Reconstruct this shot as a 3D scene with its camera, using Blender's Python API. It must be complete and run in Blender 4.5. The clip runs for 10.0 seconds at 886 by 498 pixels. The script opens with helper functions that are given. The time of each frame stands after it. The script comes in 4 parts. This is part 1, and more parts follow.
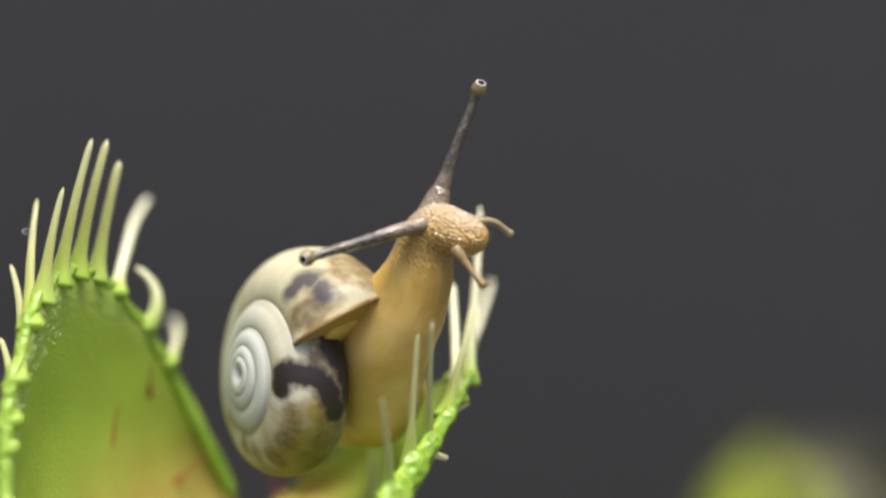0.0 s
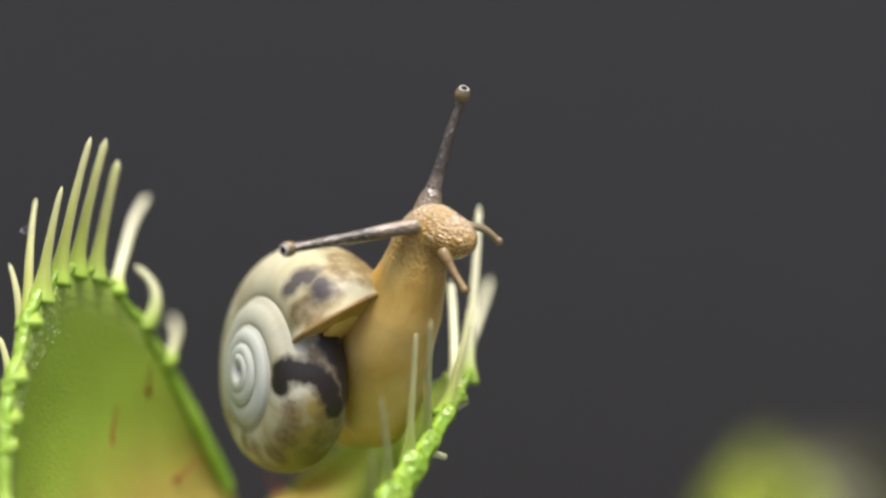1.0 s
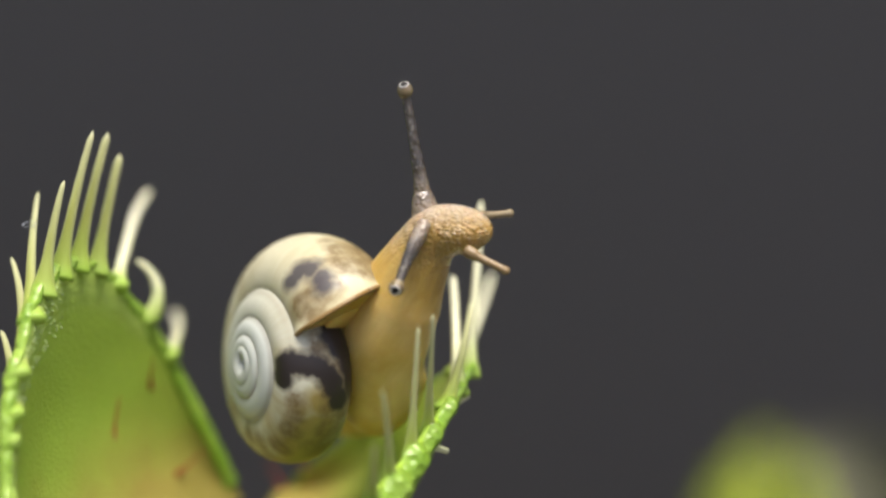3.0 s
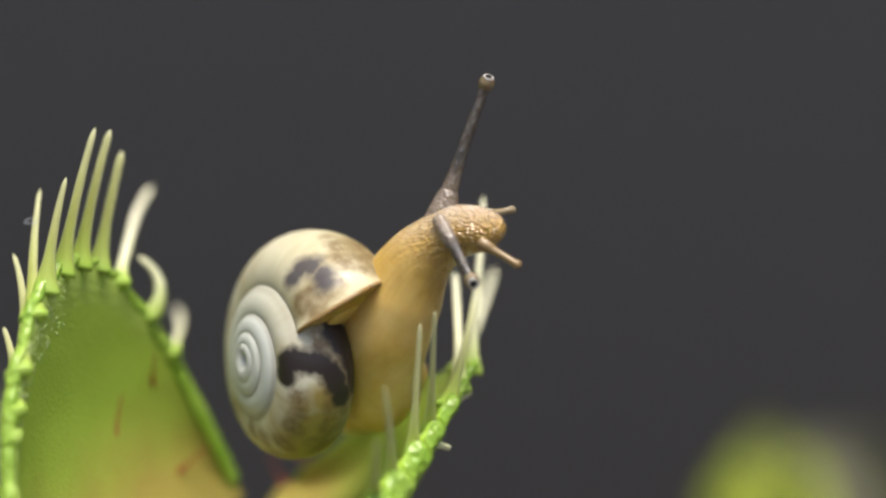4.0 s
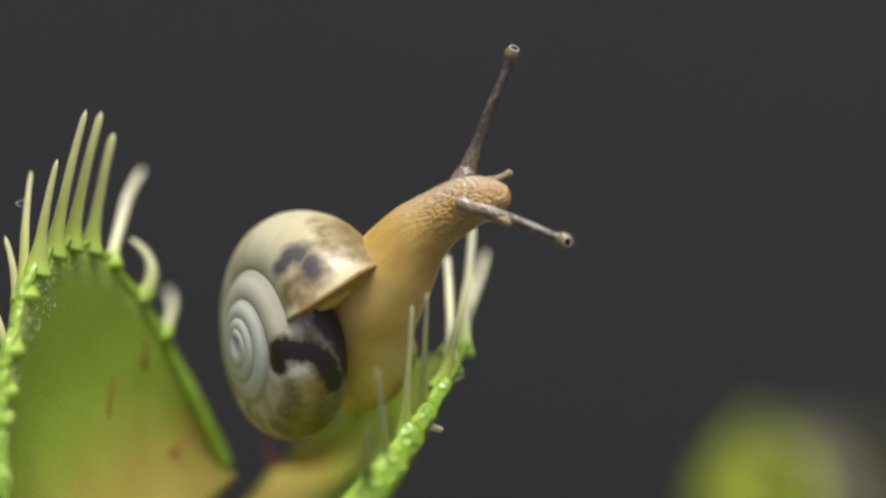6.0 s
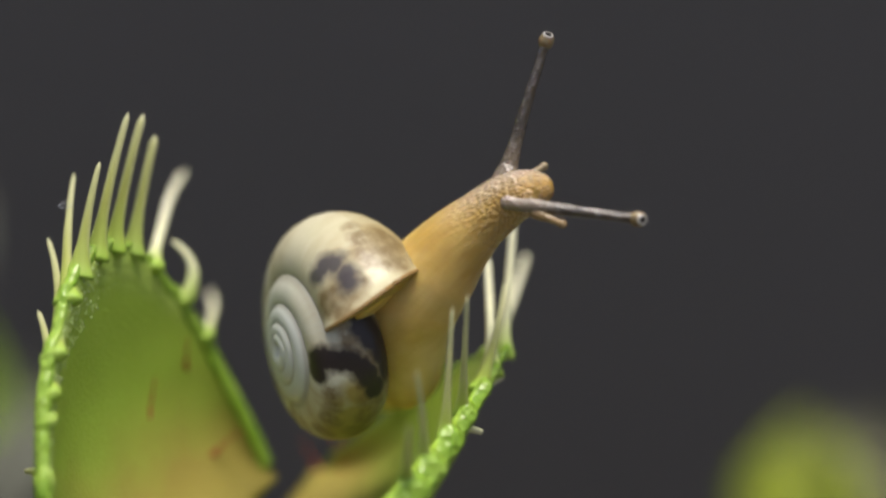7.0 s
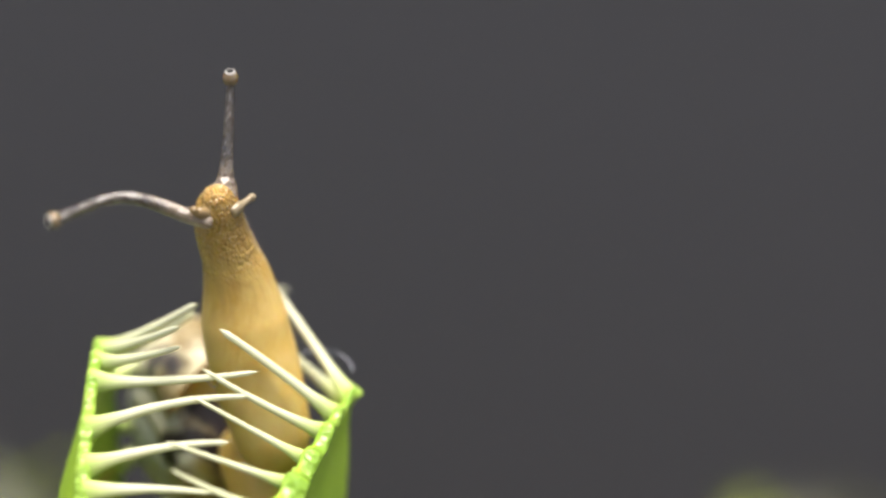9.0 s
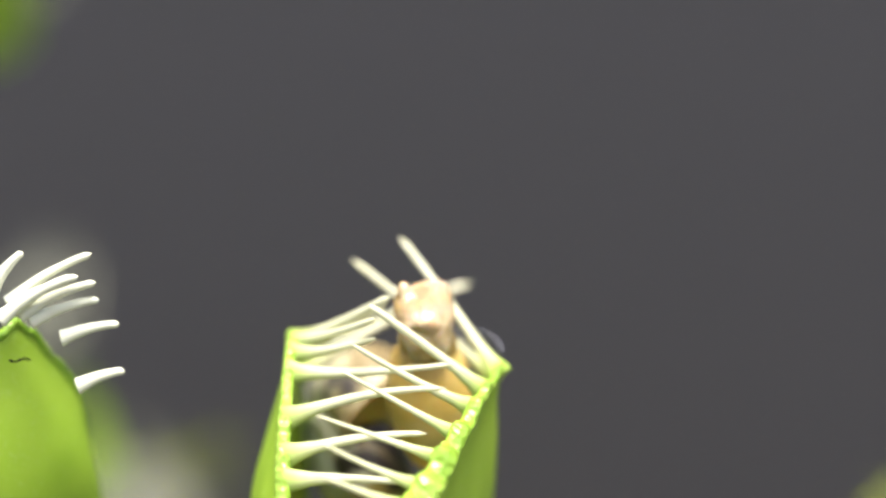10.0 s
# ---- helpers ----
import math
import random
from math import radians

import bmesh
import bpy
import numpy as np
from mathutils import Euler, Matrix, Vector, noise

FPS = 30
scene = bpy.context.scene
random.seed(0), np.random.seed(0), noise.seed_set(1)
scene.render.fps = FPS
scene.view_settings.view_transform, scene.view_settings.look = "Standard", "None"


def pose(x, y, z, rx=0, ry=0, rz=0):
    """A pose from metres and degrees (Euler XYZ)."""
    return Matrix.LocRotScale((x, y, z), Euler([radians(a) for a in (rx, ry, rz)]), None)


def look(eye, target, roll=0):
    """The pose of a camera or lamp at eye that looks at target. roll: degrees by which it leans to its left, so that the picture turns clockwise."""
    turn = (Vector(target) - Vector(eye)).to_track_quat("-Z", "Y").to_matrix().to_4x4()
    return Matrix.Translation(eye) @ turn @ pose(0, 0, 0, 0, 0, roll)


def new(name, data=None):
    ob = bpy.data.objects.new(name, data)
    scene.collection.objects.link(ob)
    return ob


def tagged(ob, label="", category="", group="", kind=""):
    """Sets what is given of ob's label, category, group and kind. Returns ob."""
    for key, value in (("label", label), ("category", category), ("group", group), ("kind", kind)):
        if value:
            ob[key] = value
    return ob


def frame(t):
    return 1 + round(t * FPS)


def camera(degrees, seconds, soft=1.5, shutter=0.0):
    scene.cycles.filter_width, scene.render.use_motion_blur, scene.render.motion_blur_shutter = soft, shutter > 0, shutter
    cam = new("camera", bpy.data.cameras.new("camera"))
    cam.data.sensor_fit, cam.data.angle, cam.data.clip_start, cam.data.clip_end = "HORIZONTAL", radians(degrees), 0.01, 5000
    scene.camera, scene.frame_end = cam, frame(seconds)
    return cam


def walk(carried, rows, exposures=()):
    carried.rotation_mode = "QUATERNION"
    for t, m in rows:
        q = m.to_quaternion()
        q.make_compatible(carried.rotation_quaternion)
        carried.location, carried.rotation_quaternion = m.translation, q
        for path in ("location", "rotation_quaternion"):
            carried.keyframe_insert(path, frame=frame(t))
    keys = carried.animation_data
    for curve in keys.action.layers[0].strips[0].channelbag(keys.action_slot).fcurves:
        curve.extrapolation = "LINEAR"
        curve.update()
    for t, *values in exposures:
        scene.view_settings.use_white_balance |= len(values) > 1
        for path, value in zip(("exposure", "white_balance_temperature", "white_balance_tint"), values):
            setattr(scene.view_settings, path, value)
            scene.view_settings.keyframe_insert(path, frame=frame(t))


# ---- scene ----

# One unit "u" is 25 micrometres; the sharp plane is y = 0, the lens stands DIST units before it.
S = 25e-6
TRAP = 1.08  # the trap stands a little behind the sharp plane
DIST = 2800.0
EYE_Z = 0.075


def world(x, y, depth=0.0):
    """The place at the sheet position (x, y) of the first view, depth units behind the sharp plane."""
    k = (DIST + depth) / DIST
    return Vector(((x - 784) * k * S, depth * S, EYE_Z + (441 - y) * k * S))


EYE_PLACE = Vector((0, -DIST * S, EYE_Z))


def vec(x, depth, up):
    return Vector((x * S, depth * S, EYE_Z + up * S))


# ---- camera: a macro lens on a head that drifts and pans ----
cam = camera(2 * math.degrees(math.atan(784 / DIST)), 10.0, soft=2.6, shutter=0.5)
cam.data.dof.use_dof = True
cam.data.dof.focus_distance = (DIST + 70) * S
cam.data.dof.aperture_fstop = 13.0
# seconds, and how far the view has drifted right and down, in units at the sharp plane
DRIFT = [(0.0, 0, 0), (0.5, -2, -1), (1.0, -2, -2), (1.5, -10, -2), (2.0, -15, -7), (2.5, -7, -5), (2.7, -2, -8),
         (3.8, 4, -17), (4.0, 5, -18), (4.5, 8, -18), (5.0, 4, -39), (5.5, 9, -50), (5.7, -10, -46), (6.8, 28, -65),
         (7.0, 62, -46), (7.2, 30, -25), (7.5, -1, -7), (7.8, 30, 20), (8.0, 57, 44), (8.2, -20, 75), (8.3, -70, 95),
         (8.5, -80, 108), (8.7, -65, 108), (8.8, -50, 105), (8.9, -30, 103), (9.0, -25, 100), (9.1, 11, 92),
         (9.2, 88, 88), (9.3, 128, 86), (9.4, 186, 82), (9.5, 203, 78), (9.6, 221, 74), (9.7, 230, 70),
         (9.8, 235, 67), (10.0, 239, 65)]


def aim_of(dx, dy):
    return pose(0, -DIST * S, EYE_Z, 90 + math.degrees(math.atan(dy / DIST)), 0, math.degrees(math.atan(dx / DIST)))


BASE_STOPS = 0.8
STOPS = [(0.0, 0.0), (1.0, -0.06), (2.5, -0.1), (4.5, -0.22), (5.5, -0.43), (7.0, -0.47), (7.5, -0.46), (8.0, -0.2),
         (8.3, 0.1), (8.5, 0.19), (9.0, 0.36), (9.5, 0.56), (10.0, 0.64)]
walk(cam, [(t, aim_of(dx, dy)) for t, dx, dy in DRIFT], [(t, s + BASE_STOPS) for t, s in STOPS])

# ---- light: soft daylight from above and in front ----
sky = bpy.data.worlds.new("daylight")
sky.use_nodes = True
scene.world = sky
nt = sky.node_tree
tex = nt.nodes.new("ShaderNodeTexSky")
tex.sky_type, tex.sun_disc = "NISHITA", False
tex.sun_elevation, tex.sun_rotation = radians(68), radians(167)
tex.dust_density, tex.air_density = 4.0, 0.6
nt.links.new(tex.outputs["Color"], nt.nodes["Background"].inputs["Color"])
nt.nodes["Background"].inputs["Strength"].default_value = 0.15
sun = new("sun", bpy.data.lights.new("sun", "SUN"))
sun.data.energy, sun.data.angle, sun.data.color = 3.6, radians(30), (1.0, 0.94, 0.85)
sun.matrix_world = look((0.1, -0.43, 1.1), (0, 0, 0))


# ---- materials ----
class Mat:
    """A small builder of node materials."""

    def __init__(self, name, rough=0.5, spec=0.5, coat=0.0, trans=0.0, metal=0.0, alpha=1.0):
        self.m = bpy.data.materials.new(name)
        self.m.use_nodes = True
        self.nt = self.m.node_tree
        self.b = self.nt.nodes["Principled BSDF"]
        for key, v in (("Roughness", rough), ("Specular IOR Level", spec), ("Coat Weight", coat),
                       ("Transmission Weight", trans), ("Metallic", metal), ("Alpha", alpha)):
            self.b.inputs[key].default_value = v
        self.b.inputs["Coat Roughness"].default_value = 0.12
        self.b.inputs["IOR"].default_value = 1.38

    def node(self, kind, **values):
        n = self.nt.nodes.new(kind)
        for key, v in values.items():
            n.inputs[key].default_value = v
        return n

    def link(self, a, b):
        self.nt.links.new(a, b)

    def coords(self, kind="Object"):
        return self.node("ShaderNodeTexCoord").outputs[kind]

    def rest(self):
        n = self.nt.nodes.new("ShaderNodeAttribute")
        n.attribute_name = "rest"
        return n.outputs["Vector"]

    def noise(self, scale, detail=3.0, co=None, rough=0.55):
        n = self.node("ShaderNodeTexNoise", Scale=scale, Detail=detail, Roughness=rough)
        self.link(co if co else self.coords(), n.inputs["Vector"])
        return n.outputs["Fac"]

    def ramp(self, fac, stops):
        n = self.node("ShaderNodeValToRGB")
        e = n.color_ramp.elements
        while len(e) < len(stops):
            e.new(0.5)
        for el, (p, c) in zip(e, stops):
            el.position = p
            el.color = (c, c, c, 1) if isinstance(c, (int, float)) else (*c, 1)
        self.link(fac, n.inputs["Fac"])
        return n.outputs["Color"]

    def mix(self, fac, a, b, blend="MIX"):
        n = self.nt.nodes.new("ShaderNodeMix")
        n.data_type, n.blend_type = "RGBA", blend
        for value, sock in ((fac, n.inputs[0]), (a, n.inputs[6]), (b, n.inputs[7])):
            if isinstance(value, (int, float)):
                sock.default_value = value
            elif isinstance(value, tuple):
                sock.default_value = (*value, 1)
            else:
                self.link(value, sock)
        return n.outputs[2]

    def math(self, op, a, b=0.0, clamp=False):
        n = self.nt.nodes.new("ShaderNodeMath")
        n.operation, n.use_clamp = op, clamp
        for value, sock in ((a, n.inputs[0]), (b, n.inputs[1])):
            if isinstance(value, (int, float)):
                sock.default_value = value
            else:
                self.link(value, sock)
        return n.outputs[0]

    def color(self, c):
        if isinstance(c, tuple):
            self.b.inputs["Base Color"].default_value = (*c, 1)
        else:
            self.link(c, self.b.inputs["Base Color"])
        self.col = c
        return self

    def bump(self, height, distance, strength=1.0):
        n = self.node("ShaderNodeBump", Strength=strength, Distance=distance)
        self.link(height, n.inputs["Height"])
        old = self.b.inputs["Normal"].links
        if old:
            self.link(old[0].from_socket, n.inputs["Normal"])
        self.link(n.outputs["Normal"], self.b.inputs["Normal"])
        self.link(n.outputs["Normal"], self.b.inputs["Coat Normal"])
        return self

    def flesh_depth(self, weight, reach):
        """Light wandering under moist skin."""
        self.b.inputs["Subsurface Weight"].default_value = weight
        self.b.inputs["Subsurface Radius"].default_value = (1.0, 0.5, 0.14)
        self.b.inputs["Subsurface Scale"].default_value = reach
        return self

    def glow_through(self, c, amount):
        """Light passing through thin tissue."""
        t = self.nt.nodes.new("ShaderNodeBsdfTranslucent")
        if isinstance(c, tuple):
            t.inputs["Color"].default_value = (*c, 1)
        else:
            self.link(c, t.inputs["Color"])
        mx = self.nt.nodes.new("ShaderNodeMixShader")
        mx.inputs[0].default_value = amount
        self.link(self.b.outputs[0], mx.inputs[1])
        self.link(t.outputs[0], mx.inputs[2])
        out = self.nt.nodes["Material Output"]
        self.link(mx.outputs[0], out.inputs["Surface"])
        return self


def lobe_inner(name, red_to, green_from):
    m = Mat(name, rough=0.42, spec=0.45)
    co = m.coords()
    sep = m.node("ShaderNodeSeparateXYZ")
    m.link(co, sep.inputs[0])
    big = m.noise(260, 3, co)
    # red pigment towards the midrib, away from the rim
    v = m.math("DIVIDE", sep.outputs["Y"], 0.0145)
    v = m.math("ADD", v, m.math("MULTIPLY", m.math("SUBTRACT", big, 0.5), 0.35))
    blush = m.ramp(v, [(red_to, 1.0), (green_from, 0.0)])
    fine = m.noise(4200, 2, co)
    green = m.mix(fine, (0.35, 0.5, 0.055), (0.46, 0.6, 0.1))
    green = m.mix(big, green, (0.39, 0.55, 0.08))
    red = m.mix(fine, (0.27, 0.12, 0.05), (0.31, 0.19, 0.06))
    c = m.mix(m.math("MULTIPLY", blush, 0.72), green, red)
    # the glistening band inside the rim, pale and beaded with nectar
    sheet = m.node("ShaderNodeSeparateXYZ")
    m.link(m.rest(), sheet.inputs[0])
    band = m.ramp(m.math("ADD", sheet.outputs["Y"], m.math("MULTIPLY", m.math("SUBTRACT", big, 0.5), 0.08)), [(0.86, 0.0), (0.92, 1.0)])
    c = m.mix(m.math("MULTIPLY", band, 0.75), c, (0.46, 0.6, 0.14))
    m.color(c).glow_through(c, 0.32)
    m.link(m.math("SUBTRACT", 0.42, m.math("MULTIPLY", band, 0.3)), m.b.inputs["Roughness"])
    beads = m.node("ShaderNodeTexVoronoi", Scale=2600.0)
    m.link(co, beads.inputs["Vector"])
    m.bump(m.math("MULTIPLY", m.math("SUBTRACT", 1.0, beads.outputs["Distance"]), band), 6e-5, 0.8)
    cells = m.node("ShaderNodeTexVoronoi", Scale=5200.0)
    m.link(co, cells.inputs["Vector"])
    return m.bump(cells.outputs["Distance"], 4.5e-5, 0.7).m


def lobe_outer():
    m = Mat("trap_outer_skin", rough=0.45, spec=0.4)
    co = m.coords()
    big, fine = m.noise(220, 3, co), m.noise(3500, 3, co)
    c = m.mix(big, (0.25, 0.43, 0.03), (0.43, 0.61, 0.07))
    c = m.mix(m.ramp(fine, [(0.55, 0.0), (0.75, 0.5)]), c, (0.42, 0.58, 0.14))
    m.color(c).glow_through(c, 0.3)
    return m.bump(fine, 4e-5, 0.6).m


def rim_skin():
    m = Mat("trap_rim", rough=0.28, spec=0.55, coat=0.4)
    co = m.coords()
    fine, big = m.noise(2600, 2, co), m.noise(500, 2, co)
    c = m.mix(m.ramp(big, [(0.3, 0.0), (0.7, 1.0)]), (0.22, 0.4, 0.03), (0.38, 0.55, 0.09))
    m.color(c).glow_through(c, 0.35)
    pits = m.node("ShaderNodeTexVoronoi", Scale=2400.0)
    m.link(co, pits.inputs["Vector"])
    m.bump(pits.outputs["Distance"], 1.5e-4, 0.9)
    return m.bump(fine, 8e-5, 0.8).m


def cilium_skin():
    """Green at the foot; the inner side yellow-green, the outer side cream."""
    m = Mat("cilium_skin", rough=0.38, spec=0.45)
    co = m.coords()
    sep = m.node("ShaderNodeSeparateXYZ")
    m.link(co, sep.inputs[0])
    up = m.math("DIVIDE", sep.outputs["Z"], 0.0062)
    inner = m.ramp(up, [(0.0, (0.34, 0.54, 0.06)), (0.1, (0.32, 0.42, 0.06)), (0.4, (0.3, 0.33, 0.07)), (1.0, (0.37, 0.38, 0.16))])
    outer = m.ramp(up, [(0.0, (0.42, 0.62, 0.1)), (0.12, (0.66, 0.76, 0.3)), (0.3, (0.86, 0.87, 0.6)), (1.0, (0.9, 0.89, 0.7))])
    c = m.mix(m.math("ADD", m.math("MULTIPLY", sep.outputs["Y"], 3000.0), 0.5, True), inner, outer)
    n = m.noise(1800, 2, co)
    c = m.mix(m.math("MULTIPLY", n, 0.18), c, (0.4, 0.42, 0.13))
    one = m.nt.nodes.new("ShaderNodeObjectInfo").outputs["Random"]
    c = m.mix(m.math("MULTIPLY", one, 0.12), c, (0.5, 0.5, 0.28))
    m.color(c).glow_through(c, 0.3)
    return m.bump(n, 3e-5, 0.5).m


def hair_skin():
    m = Mat("trigger_hair_skin", rough=0.4)
    n = m.noise(1500, 2)
    return m.color(m.mix(n, (0.33, 0.035, 0.03), (0.36, 0.1, 0.05))).m


def flesh():
    m = Mat("snail_flesh", rough=0.36, spec=0.5, coat=0.0)
    co = m.coords()
    big = m.ramp(m.noise(420, 4, co), [(0.3, 0.0), (0.7, 1.0)])
    c = m.mix(big, (0.51, 0.32, 0.065), (0.69, 0.495, 0.18))
    m.color(c).flesh_depth(0.3, 0.0007)
    m.bump(m.noise(2500, 2, co), 2e-5, 0.4)
    m.bump(m.noise(500, 2, co), 6e-5, 0.4)
    return m.m


def fold_skin():
    """Moist crumpled skin, creased between its folds."""
    m = Mat("snail_fold_skin", rough=0.26, spec=0.55, coat=0.25)
    co = m.coords()
    big = m.noise(520, 4, co)
    c = m.mix(m.ramp(big, [(0.35, 0.0), (0.65, 1.0)]), (0.33, 0.23, 0.1), (0.48, 0.38, 0.23))
    c = m.mix(m.ramp(m.noise(750, 3, co), [(0.52, 0.0), (0.7, 0.6)]), c, (0.34, 0.29, 0.26))
    m.color(c).flesh_depth(0.55, 0.0007)
    warp = m.nt.nodes.new("ShaderNodeVectorMath")
    warp.operation = "MULTIPLY"
    m.link(co, warp.inputs[0])
    warp.inputs[1].default_value = (1.0, 1.0, 0.5)
    crease = m.node("ShaderNodeTexVoronoi", Scale=1700.0)
    crease.feature = "DISTANCE_TO_EDGE"
    m.link(warp.outputs[0], crease.inputs["Vector"])
    m.bump(m.ramp(crease.outputs["Distance"], [(0.0, 0.0), (0.35, 1.0)]), 8e-5, 0.4)
    m.bump(m.noise(1300, 4, co), 1.2e-4, 0.6)
    return m.bump(m.noise(6000, 2, co), 2.5e-5, 0.6).m


def body_skin():
    """Smooth translucent flesh below, granular and greyer along the back towards the head."""
    m = Mat("snail_body_skin", rough=0.36, spec=0.5, coat=0.12)
    co = m.rest()
    sep = m.node("ShaderNodeSeparateXYZ")
    m.link(co, sep.inputs[0])
    up = m.math("DIVIDE", sep.outputs["Z"], 430 * S)
    ahead = m.ramp(up, [(0.62, 0.0), (0.86, 1.0)])
    drawn = m.nt.nodes.new("ShaderNodeVectorMath")
    drawn.operation = "MULTIPLY"
    m.link(co, drawn.inputs[0])
    drawn.inputs[1].default_value = (1.0, 1.0, 0.62)
    vor = m.node("ShaderNodeTexVoronoi", Scale=6800.0)
    m.link(drawn.outputs[0], vor.inputs["Vector"])
    d = vor.outputs["Distance"]
    big = m.ramp(m.noise(420, 4, co), [(0.3, 0.0), (0.7, 1.0)])
    back = m.ramp(m.math("DIVIDE", sep.outputs["Y"], 0.0016), [(0.0, 0.0), (0.55, 0.85)])
    flesh_c = m.mix(big, (0.39, 0.235, 0.042), (0.55, 0.395, 0.135))
    # the foot's sides are paler than the back, lightened further to offset their shade
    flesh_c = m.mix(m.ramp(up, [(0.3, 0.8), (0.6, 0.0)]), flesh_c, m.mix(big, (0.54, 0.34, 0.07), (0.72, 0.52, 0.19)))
    flesh_c = m.mix(m.math("MULTIPLY", m.math("MULTIPLY", back, 0.45), m.ramp(up, [(0.55, 0.0), (0.8, 1.0)])), flesh_c, (0.38, 0.25, 0.11))
    head_c = m.mix(m.noise(700, 3, co), (0.3, 0.17, 0.03), (0.42, 0.27, 0.075))
    # furrows that run along the neck, their shade mixed into the colour
    runs = m.nt.nodes.new("ShaderNodeVectorMath")
    runs.operation = "MULTIPLY"
    m.link(co, runs.inputs[0])
    runs.inputs[1].default_value = (1.0, 1.0, 0.13)
    furrow = m.ramp(m.noise(2300, 1, runs.outputs[0]), [(0.34, 1.0), (0.56, 0.0)])
    furrow = m.math("MULTIPLY", furrow, m.ramp(up, [(0.42, 0.0), (0.6, 1.0), (0.84, 1.0), (0.95, 0.2)]))
    flesh_c = m.mix(m.math("MULTIPLY", furrow, 0.22), flesh_c, (0.22, 0.12, 0.03))
    head_c = m.mix(m.math("MULTIPLY", furrow, 0.3), head_c, (0.17, 0.1, 0.035))
    head_c = m.mix(back, head_c, (0.4, 0.32, 0.23))
    head_c = m.mix(m.math("MULTIPLY", m.ramp(d, [(0.1, 0.6), (0.4, 0.0)]), m.math("ADD", 0.35, back)), head_c, (0.62, 0.54, 0.42))
    c = m.mix(ahead, flesh_c, head_c)
    m.color(c).flesh_depth(0.25, 0.0006)
    m.link(m.math("SUBTRACT", 0.36, m.math("MULTIPLY", ahead, 0.24)), m.b.inputs["Roughness"])
    m.link(m.math("MULTIPLY", ahead, 0.6), m.b.inputs["Coat Weight"])
    ridges = m.math("MULTIPLY", m.math("SUBTRACT", 1.0, d), ahead)
    m.bump(m.noise(2500, 2, co), 2e-5, 0.12)
    m.bump(m.math("SUBTRACT", 1.0, furrow), 4e-5, 0.5)
    return m.bump(ridges, 1.3e-4, 1.0).m


def tentacle_skin():
    """Dark moist skin set with pale grains, clearer towards the head."""
    m = Mat("tentacle_skin", rough=0.2, spec=0.7, coat=0.8)
    co = m.rest()
    sep = m.node("ShaderNodeSeparateXYZ")
    m.link(co, sep.inputs[0])
    vor = m.node("ShaderNodeTexVoronoi", Scale=5600.0)
    m.link(co, vor.inputs["Vector"])
    d = vor.outputs["Distance"]
    c = m.mix(m.noise(900, 3, co), (0.022, 0.019, 0.015), (0.075, 0.06, 0.042))
    foot = m.ramp(m.math("DIVIDE", sep.outputs["Z"], 150 * S), [(0.05, 0.75), (0.4, 0.0)])
    c = m.mix(foot, c, (0.26, 0.2, 0.14))
    c = m.mix(m.ramp(d, [(0.12, 0.35), (0.4, 0.0)]), c, (0.34, 0.31, 0.28))
    m.color(c).flesh_depth(0.25, 0.0003)
    m.bump(m.noise(9000, 2, co), 2.5e-5, 0.6)
    return m.bump(m.math("SUBTRACT", 1.0, d), 5.5e-5, 1.0).m


def bulb_skin():
    m = Mat("eye_bulb", rough=0.14, spec=0.6, coat=0.5)
    c = m.mix(m.noise(1400, 3), (0.1, 0.075, 0.035), (0.2, 0.15, 0.08))
    return m.color(c).flesh_depth(0.5, 0.0004).m


def pale_tentacle():
    m = Mat("pale_tentacle_skin", rough=0.28, spec=0.5, coat=0.3, trans=0.5)
    c = m.mix(m.noise(1200, 3), (0.26, 0.19, 0.09), (0.42, 0.35, 0.22))
    return m.color(c).bump(m.noise(4000, 2), 4e-5, 0.6).m


def plain(name, c, rough=0.5, spec=0.5, coat=0.0):
    m = Mat(name, rough, spec, coat)
    n = m.noise(900, 3)
    return m.color(m.mix(m.math("MULTIPLY", n, 0.3), c, tuple(v * 0.7 for v in c))).m


# places on the shell in its own space, and sizes
SHELL_GREY = [(111, 158, -51, 20), (120, 175, -63, 22), (137, 179, -76, 24), (161, 170, -86, 22), (179, 151, -84, 16)]
# olive of the lower shell, mixed with the shade on its underside
SHELL_OLIVE = [(162, -62, -92, 40), (135, -110, -90, 55), (80, -150, -95, 60), (20, -165, -100, 60), (168, -24, -98, 22), (150, -80, -60, 25), (105, -140, -60, 30), (-40, -160, -100, 55), (172, -40, -80, 16)]
# the black arch; the last four paint in the shade of the mouth
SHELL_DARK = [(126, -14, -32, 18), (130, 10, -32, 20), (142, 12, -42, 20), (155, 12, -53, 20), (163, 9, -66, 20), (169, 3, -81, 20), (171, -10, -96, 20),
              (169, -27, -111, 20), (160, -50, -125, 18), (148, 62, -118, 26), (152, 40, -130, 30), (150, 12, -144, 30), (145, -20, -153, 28)]
